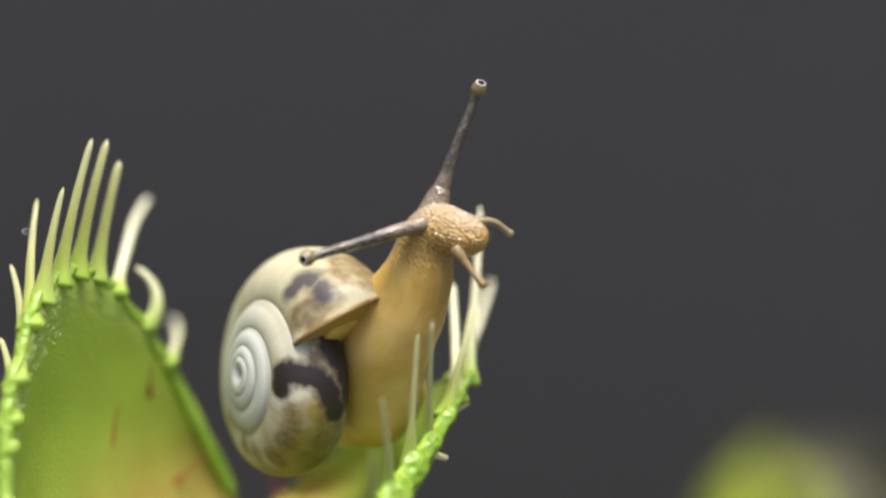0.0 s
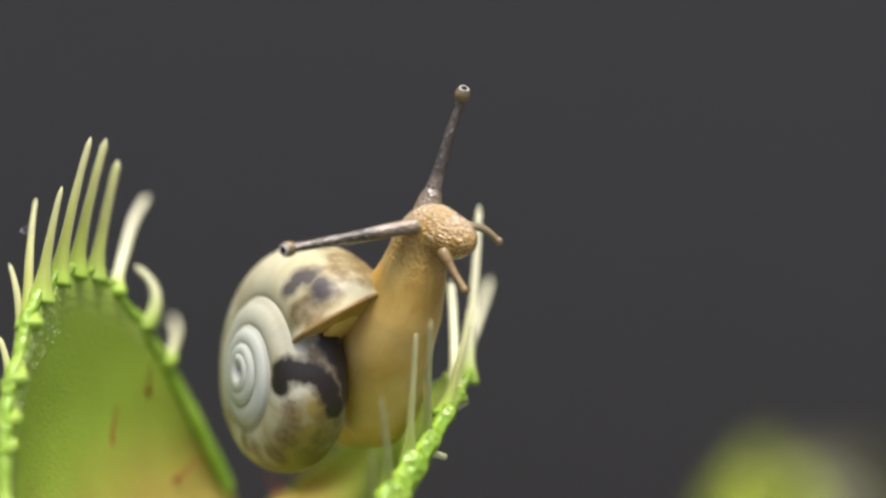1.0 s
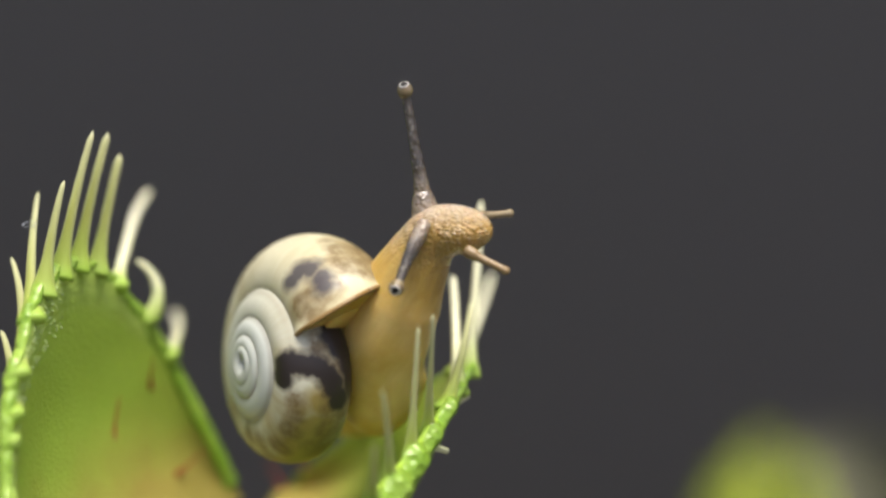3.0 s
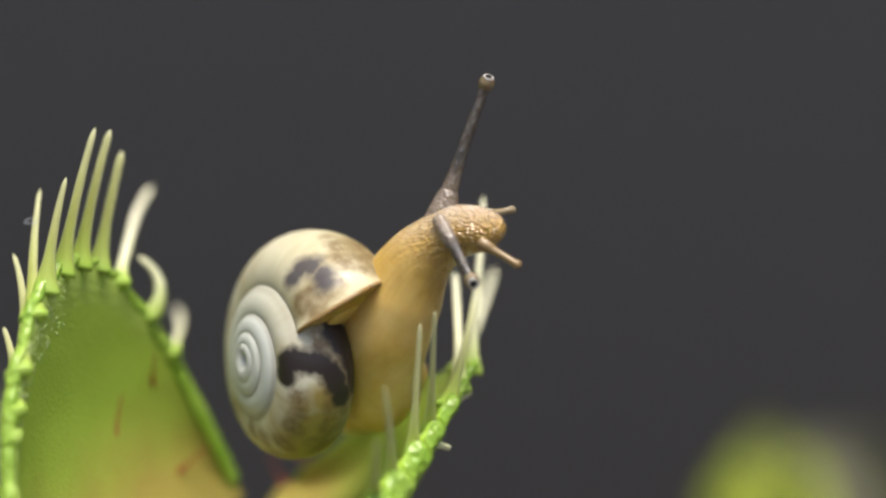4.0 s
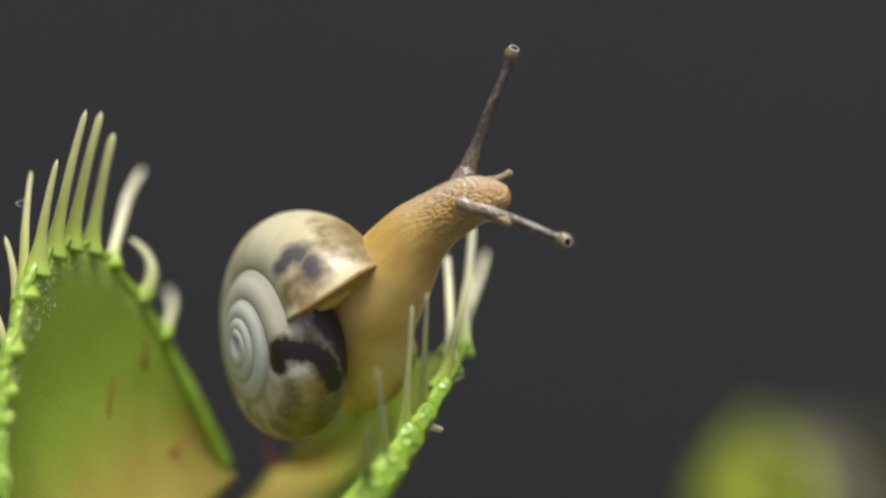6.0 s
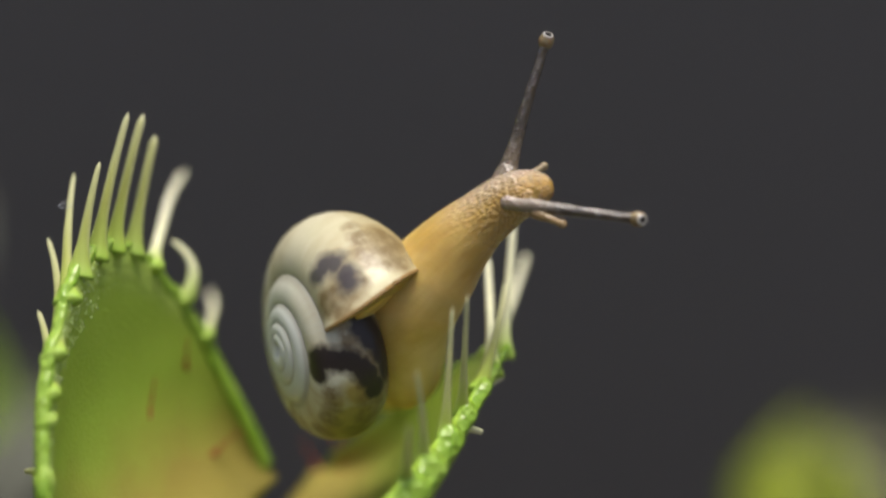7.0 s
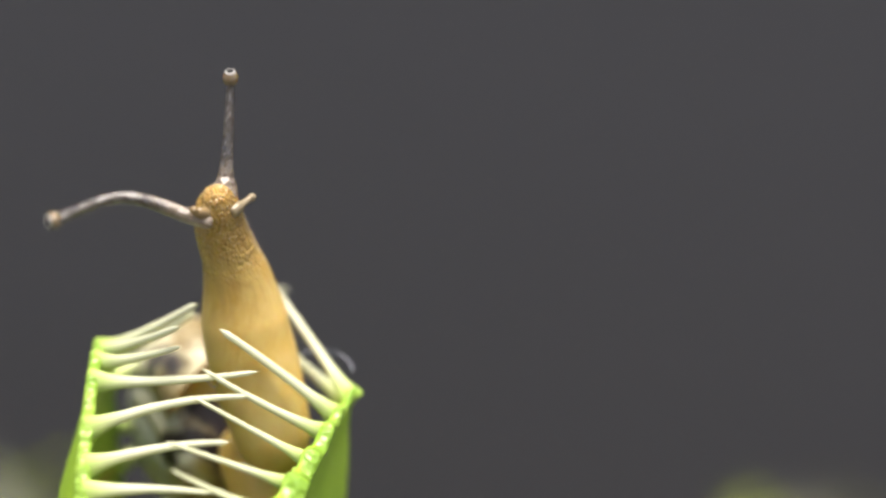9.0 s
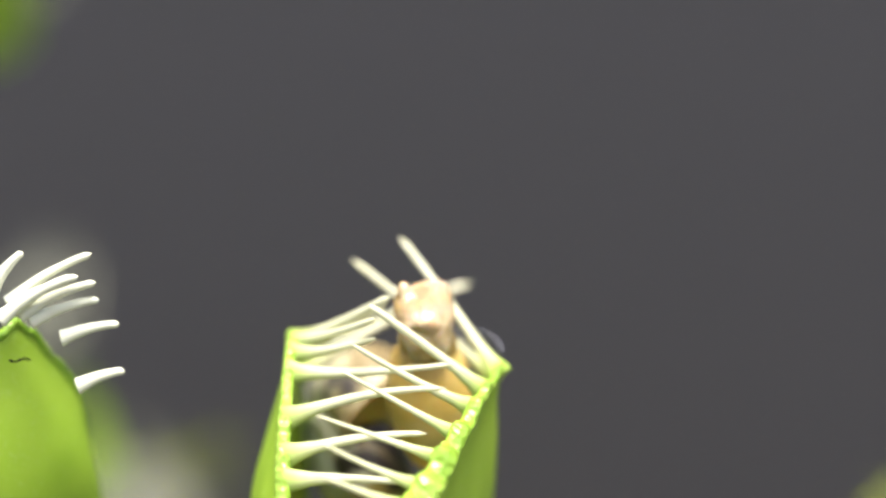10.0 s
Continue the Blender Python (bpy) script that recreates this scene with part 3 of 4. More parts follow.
def flytrap():
    base = TRAP_BASE
    trap = new("flytrap")
    trap.location = base
    tagged(trap, "green venus flytrap leaf closing round a snail", "flytrap", "flytrap leaves")
    to_local = Matrix.Translation(-base)
    for side, shape, bulge, out, opened, shut, cilia, hairs, spurs in (
            ("left", LEFT_SHAPE, -84.0, -1, LEFT_OPEN, LEFT_SHUT, LEFT_CILIA, LEFT_HAIRS, ()),
            ("right", RIGHT_SHAPE, 140.0, 1, RIGHT_OPEN, RIGHT_SHUT, RIGHT_CILIA, RIGHT_HAIRS, RIGHT_SPURS)):
        lobe = lobe_mesh(shape, bulge, out, "lobe", trap, [c[0] for c in cilia])
        tagged(lobe, "cupped bright green lobe, blushed red inside")
        rim_mesh(shape, bulge, lobe, [c[0] for c in cilia], *((-12.0, -8.0) if side == "left" else (38.0, 3.0)))
        nectar(shape, bulge, out, lobe, 650, 0.06, 0.5 if side == "left" else 0.75, 3 if side == "left" else 4)
        rows = LEFT_CLOSING if side == "left" else RIGHT_CLOSING
        keyed = []
        for t, f, dx, dy, *roll in rows:
            m = blend(opened, shut, f)
            m = Matrix.Translation(m.translation) @ pose(0, 0, 0, 0, sum(roll), 0) @ Matrix.Translation(-m.translation) @ m
            m.translation += Vector((dx * S, 0, -dy * S))
            keyed.append((t, to_local @ m))
        MOVES.append((lobe, keyed))
        SHUT_POSES[lobe.name] = keyed[-1][1]
        lobe.matrix_local = keyed[0][1]
        for u, tip_open, tip_shut, bend in cilia:
            root = lobe_point(shape, bulge, u, 1.0) * S * TRAP
            ways = []
            length = 0.0
            for m, tip in ((opened, tip_open), (shut, tip_shut)):
                b = m @ root
                flat = world(*tip, b.y / S) - b
                # the front ones on the lower rim keep their length of the open trap
                spread = flat.length / S
                length = max(length, 0.78 * spread if length and side == "right" and u < 0.5 else spread)
            length = 125.0 if abs(bend) > 0.2 else min(length * 1.02, 430)
            for m, tip, far, face in ((opened, tip_open, -1 if side == "right" and u < 0.5 else 1, -1 if u > (0.64 if side == "left" else 0.55) else 1), (shut, tip_shut, 1 if u > 0.6 else -1, -1)):
                b = m @ root
                way = (tip_place(b, *tip, length, far) - b).normalized()
                ways.append(m.to_quaternion().inverted() @ strap_turn(way, face))
            pale = u > (0.64 if side == "left" else 0.55)
            bend = -bend if pale else bend
            blunt = min(1.0, max(0.1, (u - 0.44) / 0.12)) if side == "left" else 0.25 + 0.5 * (u > 0.55)
            hook = -0.05 if side == "left" and 0.64 < u < 0.7 else 0.0
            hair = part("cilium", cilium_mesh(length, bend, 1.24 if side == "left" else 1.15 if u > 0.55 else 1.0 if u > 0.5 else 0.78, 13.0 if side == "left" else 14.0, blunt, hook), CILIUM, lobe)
            if ways[0].dot(ways[1]) < 0:
                ways[1].negate()
            keyed = [(t, Matrix.LocRotScale(root, ways[0].slerp(ways[1], f), None)) for t, f in CILIA_CLOSING]
            MOVES.append((hair, keyed))
            if u == 0.401:
                loop = part("silk_loop", ring_mesh(11, 0.7), SILK, hair, "tiny loop of silk")
                loop.matrix_local = Matrix.Translation((-12 * S, -6 * S, 0.72 * length * S)) @ pose(0, 0, 0, 70, 20, 0)
            SHUT_POSES[hair.name] = keyed[-1][1]
            hair.matrix_local = keyed[0][1]
        for u, (x, y) in spurs:
            root = lobe_point(shape, bulge, u, 0.995) * S * TRAP
            b = opened @ root
            way = (tip_place(b, x, y, 105, 1) - b).normalized()
            spur = part("cilium", cilium_mesh(105, 0.0, 1.0, 5.0, 0.8), CILIUM, lobe)
            inward = Vector((-0.1, 0.6, -0.8)).normalized()
            ways = [opened.to_quaternion().inverted() @ strap_turn(way, -1), shut.to_quaternion().inverted() @ strap_turn(inward, -1)]
            if ways[0].dot(ways[1]) < 0:
                ways[1].negate()
            keyed = [(t, Matrix.LocRotScale(root, ways[0].slerp(ways[1], f), None)) for t, f in CILIA_CLOSING]
            MOVES.append((spur, keyed))
            SHUT_POSES[spur.name] = keyed[-1][1]
            spur.matrix_local = keyed[0][1]
        for (x0, y0), (x1, y1) in hairs:
            inv = opened.inverted()
            best = None
            eye, ray = inv @ EYE_PLACE, inv.to_3x3() @ (world(x0, y0) - EYE_PLACE).normalized()
            for i in range(60):
                for j in range(40):
                    p = lobe_point(shape, bulge, 0.03 + 0.945 * i / 59, 0.03 + 0.92 * j / 39) * S * TRAP
                    off = (p - eye) - ray * (p - eye).dot(ray)
                    if best is None or off.length < best[0]:
                        best = (off.length, p)
            root = best[1]
            tip = inv @ tip_place(opened @ root, x1, y1, 95, -1)
            spike = [root + (tip - root) * (k / 6) for k in range(7)]
            part("trigger_hair", tube(spike, [r * S for r in (7.5, 5.5, 2.4, 2.0, 1.7, 1.2, 0.7)], 6), HAIR, lobe, "thin red trigger hair")
    # the stalk: a flat winged leaf base that rises from the soil to the hinge
    foot, top = Vector((0, 0, 0)), vec(-430, 20, -700) - base
    petiole(trap, foot, top)
    return trap


def petiole(parent, foot, top):
    bm = bmesh.new()
    n, prev = 16, None
    for i in range(n + 1):
        s = i / n
        c = foot.lerp(top, s) + Vector((0.004 * math.sin(s * 3), 0.005 * math.sin(s * 3.1), 0))
        w = (40 + 170 * math.sin(math.pi * min(1, s * 1.05)) ** 0.8) * S
        ring = [bm.verts.new(c + Vector((w * x, (12 + 26 * (1 - abs(x)) ** 1.5) * S * y, 0.1 * w * x * x)))
                for x, y in ((-1, 0), (-0.6, 1), (0, 1), (0.6, 1), (1, 0), (0.6, -1), (0, -1), (-0.6, -1))]
        if prev:
            for k in range(8):
                bm.faces.new((prev[k], prev[(k + 1) % 8], ring[(k + 1) % 8], ring[k]))
        else:
            bm.faces.new(list(reversed(ring)))
        prev = ring
    bm.faces.new(prev)
    return part("petiole", bm, OUTER, parent, "flat winged green leaf stalk")


LEFT_CLOSING = [(0.0, 0, 0, 0), (8.4, 0.0, 0, 0), (8.5, 0.03, 0, 0), (8.6, 0.03, 0, -4, 4), (8.7, 0.06, -14, -12, 9), (8.8, 0.75, -160, -60),
                (8.9, 0.9, -90, -20), (9.0, 0.95, -70, -20), (9.1, 1.0, -54, -15), (9.3, 1.0, -41, -8), (9.5, 1.0, -26, -4),
                (9.8, 1.0, -13, 0), (10.0, 1.0, 0, 0)]
RIGHT_CLOSING = [(0.0, 0, 0, 0), (8.0, 0.0, 0, 0), (8.3, 0.08, 0, 0), (8.5, 0.16, 0, 0), (8.6, 0.28, 0, 0), (8.7, 0.5, 0, 0),
                 (8.8, 0.83, -20, 0), (8.9, 0.92, -14, 6), (9.0, 0.97, -4, 8), (9.3, 1.0, -8, 2), (9.6, 1.0, -10, 0), (10.0, 1.0, 0, 0)]
CILIA_CLOSING = [(0.0, 0.0), (8.4, 0.0), (8.6, 0.03), (8.7, 0.08), (8.725, 0.3), (8.75, 0.55), (8.775, 0.8), (8.8, 1.0), (10.0, 1.0)]
main_trap = flytrap()
NEIGHBOUR_SEAT = Matrix.Translation(-TRAP_BASE) @ frame_of(((0.347, 0.8085, 0.4754), (0.4564, -0.5884, 0.6675), (0.8193, -0.0146, -0.5731)), (-449.0, -13.0, -658.0))


def thread():
    """A loop of fine silk caught on the rim."""
    pts = [world(612 + 34 * math.cos(a) - 12 * a, 545 - 26 * math.sin(a), 300 + 20 * math.sin(2 * a)) for a in np.linspace(-0.5, 3.4, 30)]
    ob = part("silk_thread", tube(pts, [0.9 * S] * 30, 6), SILK)
    return tagged(ob, "loose loop of pale spider silk on the leaf rim", "thread")


thread()


def fibre():
    pts = [world(-245 + 38 * i / 8, 576 + 3 * math.sin(i * 0.8), 51 + 4.75 * i) for i in range(9)]
    return tagged(part("fibre", tube(pts, [(1.8 + 0.8 * math.sin(i * 1.3) ** 2) * S for i in range(9)], 6), EYE), "short black fibre stuck on the flytrap leaf", "fibre")


fibre()


def still_leaf(source, x, y, turn, rise, label, dry="", lean=0, teeth=(), reach=0.0, slip=(0.0004, 0.0004, 0.0014)):
    """A further closed trap of the same plant, standing on its stalk at (x, y)."""
    leaf = new("flytrap")
    leaf.location = (x, y, 0)
    tagged(leaf, label, "flytrap", "flytrap leaves")
    about = pose(reach, 0, 0.07 + rise, 0, lean, 0) @ pose(0, 0, -0.07, 0, 0, turn)
    for ob in source.children:
        if ob.name.startswith("petiole"):
            continue
        twin = new("lobe", ob.data)
        twin.parent = leaf
        near = pose(*slip) if ob.data.name == "lobe" else Matrix()
        seat = about @ (near @ SHUT_POSES[ob.name] if ob.data.name == "lobe" else NEIGHBOUR_SEAT @ pose(0, 0, 0, -22))
        twin.matrix_local = seat
        tagged(twin, "closed cupped green lobe")
        faded = dry in ("whole", "yellow", "half", "pale")
        skin = YELLOW if dry == "yellow" or (dry == "half" and ob.data.name == "lobe") else DRY if dry == "whole" else ASHEN
        if faded:
            for slot in twin.material_slots:
                slot.link = "OBJECT"
                slot.material = skin
        for sub in ob.children:
            if sub.name.startswith(("trigger", "nectar")) or (teeth and sub.name.startswith("cilium")):
                continue
            small = new(sub.name.split(".")[0], sub.data)
            small.parent = twin
            if faded:
                small.material_slots[0].link = "OBJECT"
                small.material_slots[0].material = skin
            small.matrix_local = SHUT_POSES.get(sub.name, Matrix())
        if teeth and ob.data.name == "lobe":
            back = seat.inverted()
            for root, tip in teeth:
                a, b = (back @ (world(*q) - leaf.location) for q in (root, tip))
                hair = part("cilium", cilium_mesh((b - a).length / S, -0.05, 1.15, 5.0, 0.9), TOOTH, twin)
                way = (world(*tip) - world(*root)).normalized()
                hair.matrix_local = Matrix.LocRotScale(a, seat.to_quaternion().inverted() @ strap_turn(way, 1), None)
    top = about @ (vec(-430, 20, -700) - TRAP_BASE)
    petiole(leaf, Vector((0, 0, 0)), top)
    return leaf


# the neighbour's teeth: foot and tip, with their depths
TEETH = [((-245, 470, 20), (-94, 383, 20)), ((-235, 480, 10), (-119, 424, 0)), ((-222, 492, 30), (-86, 435, 30)), ((-202, 505, 40), (-79, 466, 45)),
         ((-146, 535, 50), (-42, 510, 60)), ((-116, 622, 60), (-32, 594, 70)), ((-275, 440, 0), (-222, 380, 0)), ((-260, 500, 0), (-128, 423, 10))]
beside = still_leaf(main_trap, -0.031, -0.002, -15, -0.00066, "closed bright green venus flytrap leaf with pale teeth", "", 10, TEETH, 0.0, (0.0, 0.0, 0.0))
still_leaf(main_trap, 0.0455, 0.125, 20, -0.0283, "closed yellow-green flytrap leaf far behind", "yellow")
still_leaf(main_trap, 0.0645, 0.150, 70, -0.0278, "closed brownish green flytrap leaf far behind", "whole")
still_leaf(main_trap, -0.0590, 0.125, -30, -0.022, "closed flytrap leaf far behind, one lobe greyed", "half")
still_leaf(main_trap, -0.0845, 0.190, 40, 0.004, "pale closed flytrap leaf far behind", "pale")
still_leaf(main_trap, -0.1122, 0.110, 10, 0.041, "tall green flytrap leaf far behind, leaning over", "", 25, (), 0.043)


# the plant sways as the trap snaps shut, and its neighbour comes nearer
MOVES.append((beside, [(t, Matrix.Translation((-0.031 + dx, -0.002, 0))) for t, dx in ((0.0, -0.0021), (8.7, -0.0021), (8.9, -0.0012), (9.1, 0.0), (10.0, 0.0))]))


# ---- the snail ----
def drift_at(t):
    for (t0, x0, y0), (t1, x1, y1) in zip(DRIFT, DRIFT[1:]):
        if t0 <= t <= t1:
            f = (t - t0) / (t1 - t0)
            return x0 + (x1 - x0) * f, y0 + (y1 - y0) * f
    return DRIFT[-1][1:]


def placed(t, x, y, depth=0.0):
    """As world(), for a position in the view at the time t."""
    dx, dy = drift_at(t)
    return world(x - dx, y - dy, depth)


SNAIL_BASE = world(690, 760, 200)
snail = new("snail")
snail.location = SNAIL_BASE
tagged(snail, "small garden snail with orange flesh and banded cream shell", "snail")


def smooth_path(points, n):
    """n points spread evenly by length along a smooth curve through points."""
    pts = [points[0] * 2 - points[1], *points, points[-1] * 2 - points[-2]]
    dense = []
    for a, b, c, d in zip(pts, pts[1:], pts[2:], pts[3:]):
        for k in range(12):
            s = k / 12
            dense.append(0.5 * (2 * b + (c - a) * s + (2 * a - 5 * b + 4 * c - d) * s * s + (3 * b - a - 3 * c + d) * s ** 3))
    dense.append(points[-1])
    run = [0.0]
    for a, b in zip(dense, dense[1:]):
        run.append(run[-1] + (b - a).length)
    out, j = [], 0
    for i in range(n):
        w = run[-1] * i / (n - 1)
        while j < len(run) - 2 and run[j + 1] < w:
            j += 1
        f = (w - run[j]) / max(run[j + 1] - run[j], 1e-12)
        out.append(dense[j].lerp(dense[j + 1], f))
    return out


def capsule(r, half, slope=0.0):
    zs = [(-1.0, 0.25), (-0.94, 0.6), (-0.8, 0.88), (-0.55, 1.0), (0.0, 1.0), (0.55, 1.0), (0.8, 0.88), (0.94, 0.6), (1.0, 0.25)]
    bm = tube([Vector((0, 0, z * half * S)) for z, k in zs], [k * (r + slope * z * half) * S for z, k in zs], 14)
    return bm


def lay_skin(ob, shift):
    """Stores resting places along the limb, so that the skin's grain runs on from piece to piece."""
    me = ob.data
    at = me.attributes.new("rest", "FLOAT_VECTOR", "POINT")
    for i, v in enumerate(me.vertices):
        at.data[i].vector = (v.co.x, v.co.y, v.co.z + shift)


def chain(name, radii, keys, material, stretch=1.0, rough=0.03, label="", lead=None):
    """A soft limb in overlapping rigid pieces. keys: (seconds, places from root to tip)."""
    n = len(radii)
    pieces = [part(name, blob(r, r, r * (1.35 if i < n - 4 else 1.0), 36, 24, rough, 2.0) if stretch == 1 else capsule(r, r * stretch, (radii[min(i + 1, n - 2)] - radii[max(i - 1, 0)]) / 24) if i < n - 1 else blob(r, r, r * 1.1, 24, 16), material, snail, label) for i, r in enumerate(radii)]
    for i, ob in enumerate(pieces):
        lay_skin(ob, i * 7.8 * S)
    rows = [[] for _ in radii]
    for t, places in keys:
        path = smooth_path(places, n)
        for i, p in enumerate(path):
            way = path[min(i + 1, n - 1)] - path[max(i - 1, 0)]
            q = (turn_to(way.normalized()) if stretch == 1 else strap_turn(way.normalized(), 1)) if way.length > 1e-7 else Euler((0, 0, 0)).to_quaternion()
            rows[i].append((t, Matrix.LocRotScale(p - SNAIL_BASE, q, None)))
    for ob, r in zip(pieces, rows):
        MOVES.append((ob, r))
        ob.matrix_local = r[0][1]
    return pieces


# seconds, then places along the body from the foot to the snout in the view at that time
NECK = [
    (0.0, (672, 703, 215), (684, 610, 160), (735, 500), (765, 415), (835, 420)),
    (1.0, (672, 703, 215), (684, 610, 160), (725, 500), (755, 415), (815, 425)),
    (2.0, (667, 693, 215), (677, 600, 160), (725, 490), (760, 415), (820, 425)),
    (2.5, (667, 693, 215), (677, 600, 160), (720, 490), (760, 420), (830, 415)),
    (4.0, (672, 678, 215), (682, 590, 160), (734, 471), (800, 415), (865, 405)),
    (4.5, (672, 673, 215), (682, 585, 160), (739, 460), (815, 410), (880, 400)),
    (5.5, (677, 638, 215), (682, 550, 160), (743, 427), (825, 370), (890, 360)),
    (7.0, (717, 638, 215), (727, 550, 160), (800, 440), (890, 360), (950, 335)),
    (7.5, (652, 678, 215), (667, 600, 160), (730, 490), (820, 400), (885, 370)),
    (8.0, (702, 728, 215), (717, 640, 160), (775, 540), (855, 435), (930, 385)),
    (8.3, (600, 778, 215), (610, 700, 160), (660, 590), (740, 490), (800, 430)),
    (8.5, (560, 768, 215), (575, 690, 160), (635, 570), (700, 465), (742, 420)),
    (8.6, (565, 796, 215), (570, 690, 160), (620, 560), (675, 450), (708, 400)),
    (8.7, (560, 796, 215), (580, 650, 160), (625, 510), (660, 410), (675, 380)),
    (8.8, (470, 760, 260), (460, 620, 215), (490, 480, 165), (530, 340, 105), (545, 290, 60)),
    (8.9, (470, 740, 260), (440, 600, 215), (425, 480, 165), (410, 380, 105), (400, 335, 60)),
    (9.0, (480, 750, 260), (440, 600, 215), (420, 490, 165), (390, 400, 105), (385, 355, 60)),
    (9.2, (605, 740, 330), (570, 610, 270), (540, 510, 200), (505, 410, 130), (490, 365, 80)),
    (9.4, (682, 700, 320), (672, 595, 260), (648, 500, 195), (614, 420, 130), (592, 375, 80)),
    (9.5, (712, 672, 310), (704, 580, 250), (680, 500, 190), (648, 432, 130), (612, 398, 80)),
    (9.6, (722, 690, 310), (720, 600, 250), (708, 520, 190), (684, 465, 130), (644, 445, 80)),
    (9.7, (725, 740, 330), (740, 610, 270), (728, 525, 200), (705, 485, 130), (665, 485, 80)),
    (9.8, (765, 740, 320), (750, 655, 290), (755, 602, 260), (745, 588, 250), (726, 588, 245)),
    (10.0, (770, 750, 330), (757, 665, 300), (762, 615, 270), (755, 604, 260), (742, 606, 255)),
]
NECK_DEPTH = (172, 140, 106, 70, 40)
neck_keys = [(r[0], [placed(r[0], q[0], q[1], q[2] if len(q) > 2 else d) for q, d in zip(r[1:], NECK_DEPTH)]) for r in NECK]
neck_radii = [np.interp(i / 55, (0, 0.15, 0.3, 0.42, 0.55, 0.7, 0.84, 0.94, 1.0), (76, 83, 86, 83, 70, 56, 50, 43, 31)) for i in range(56)]
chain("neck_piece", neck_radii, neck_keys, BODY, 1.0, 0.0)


def soft_body():
    """The broad lower body from the shell's mouth to the foot: lumps melted into one skin."""
    lumps = [(664, 604, 205, 60, 84), (670, 655, 200, 62, 88), (666, 690, 215, 62, 66), (690, 640, 205, 66, 92),
             (680, 680, 225, 74, 66), (686, 690, 275, 84, 58), (672, 720, 325, 88, 56), (652, 737, 395, 88, 50), (640, 758, 460, 88, 40), (660, 705, 250, 62, 60)]
    root = neck_keys[0][1][0]
    bm = bmesh.new()
    for x, y, d, rx, rz in lumps:
        made = bmesh.ops.create_uvsphere(bm, u_segments=28, v_segments=18, radius=1.0)
        c = world(x, y, d) - root
        for v in made["verts"]:
            v.co = c + Vector((v.co.x * rx * S, v.co.y * 0.92 * rx * S, v.co.z * rz * S))
    ob = part("body", bm, FLESH, snail, "broad translucent orange body and foot")
    skin = ob.modifiers.new("melt", "REMESH")
    skin.mode, skin.voxel_size, skin.use_smooth_shade = "VOXEL", 6 * S, True
    ease = ob.modifiers.new("ease", "SMOOTH")
    ease.factor, ease.iterations = 0.5, 90
    rows = []
    lean0 = None
    for t, places in neck_keys:
        way = places[1] - places[0]
        lean = math.degrees(math.atan2(way.x, way.z))
        lean0 = lean if lean0 is None else lean0
        sink = float(np.interp(t, (8.5, 8.8, 9.4, 9.5, 9.8), (0, 110, 330, 400, 480)))
        lead = float(np.interp(t, (5.0, 7.0, 8.5, 8.7), (0, 0.3, 1.0, 1.3))) if t < 8.75 else 0.0
        back = float(np.interp(t, (8.6, 8.8), (0, 110))) - 14 * lead
        aside = float(np.interp(t, (8.6, 8.8, 9.2, 9.8), (0, 0, -40, -80))) - 26 * lead
        rows.append((t, Matrix.Translation(places[0] - SNAIL_BASE + Vector((aside * S, back * S, -sink * S))) @ pose(0, 0, 0, 0, 0.7 * (lean - lean0), 0)))
    MOVES.append((ob, rows))
    ob.matrix_local = rows[0][1]


soft_body()


# the crumpled front of the body, which lies within it while the neck is stretched and comes up as the head draws in:
# offset right and down, half width, half height, offset in depth
FOLDS = [(24, 8, 42, 68, 10), (8, 48, 46, 46, 14), (-24, 2, 30, 46, 2), (34, -36, 24, 30, 6), (-34, -44, 14, 20, 0), (-6, -34, 18, 30, 4),
         (10, 16, 30, 20, -14), (-26, 26, 14, 34, -12), (42, 30, 13, 52, -6), (-44, -22, 12, 22, 8), (6, -52, 12, 16, 2)]


def drawn_head():
    bm = bmesh.new()
    for x, y, w, h, d in FOLDS:
        made = bmesh.ops.create_uvsphere(bm, u_segments=24, v_segments=16, radius=1.0)
        for v in made["verts"]:
            k = 1 + 0.16 * noise.noise(v.co * 1.6 + Vector((x, y, d)))
            v.co = Vector((x + v.co.x * w * k, d + v.co.y * w * 0.85 * k, -y + v.co.z * h * k)) * S
    ob = part("drawn_in_head", bm, FOLD, snail, "crumpled moist folds of the drawn-in head")
    skin = ob.modifiers.new("melt", "REMESH")
    skin.mode, skin.voxel_size, skin.use_smooth_shade = "VOXEL", 3.2 * S, True
    ease = ob.modifiers.new("ease", "SMOOTH")
    ease.factor, ease.iterations = 0.5, 16
    goal = placed(10.0, 746, 558, 200)
    risen = {9.6: placed(9.6, 690, 462, 108), 9.7: placed(9.7, 706, 515, 140), 9.8: placed(9.8, 730, 545, 180)}
    rows = []
    for t, places in neck_keys:
        f = float(np.interp(t, (9.4, 9.5, 9.8, 10.0), (0, 0.15, 0.95, 1.0)))
        p = risen.get(t) or places[0].lerp(places[1], 0.95).lerp(goal, f)
        rows.append((t, Matrix.Translation(p - SNAIL_BASE)))
    MOVES.append((ob, rows))
    ob.matrix_local = rows[0][1]


drawn_head()


def limb(name, table, radii, depths, material, stretch, label, sink=0):
    keys = []
    for t, *pts in table:
        if len(pts) == 2:
            pts = [pts[0], tuple((a + b) / 2 for a, b in zip(*pts)), pts[1]]
        pts[-1] = (pts[-1][0], pts[-1][1] + sink, *pts[-1][2:])
        keys.append((t, [placed(t, q[0], q[1], q[2] if len(q) > 2 else d) for q, d in zip(pts, depths)]))
    return chain(name, radii, keys, material, stretch, 0.02, label)


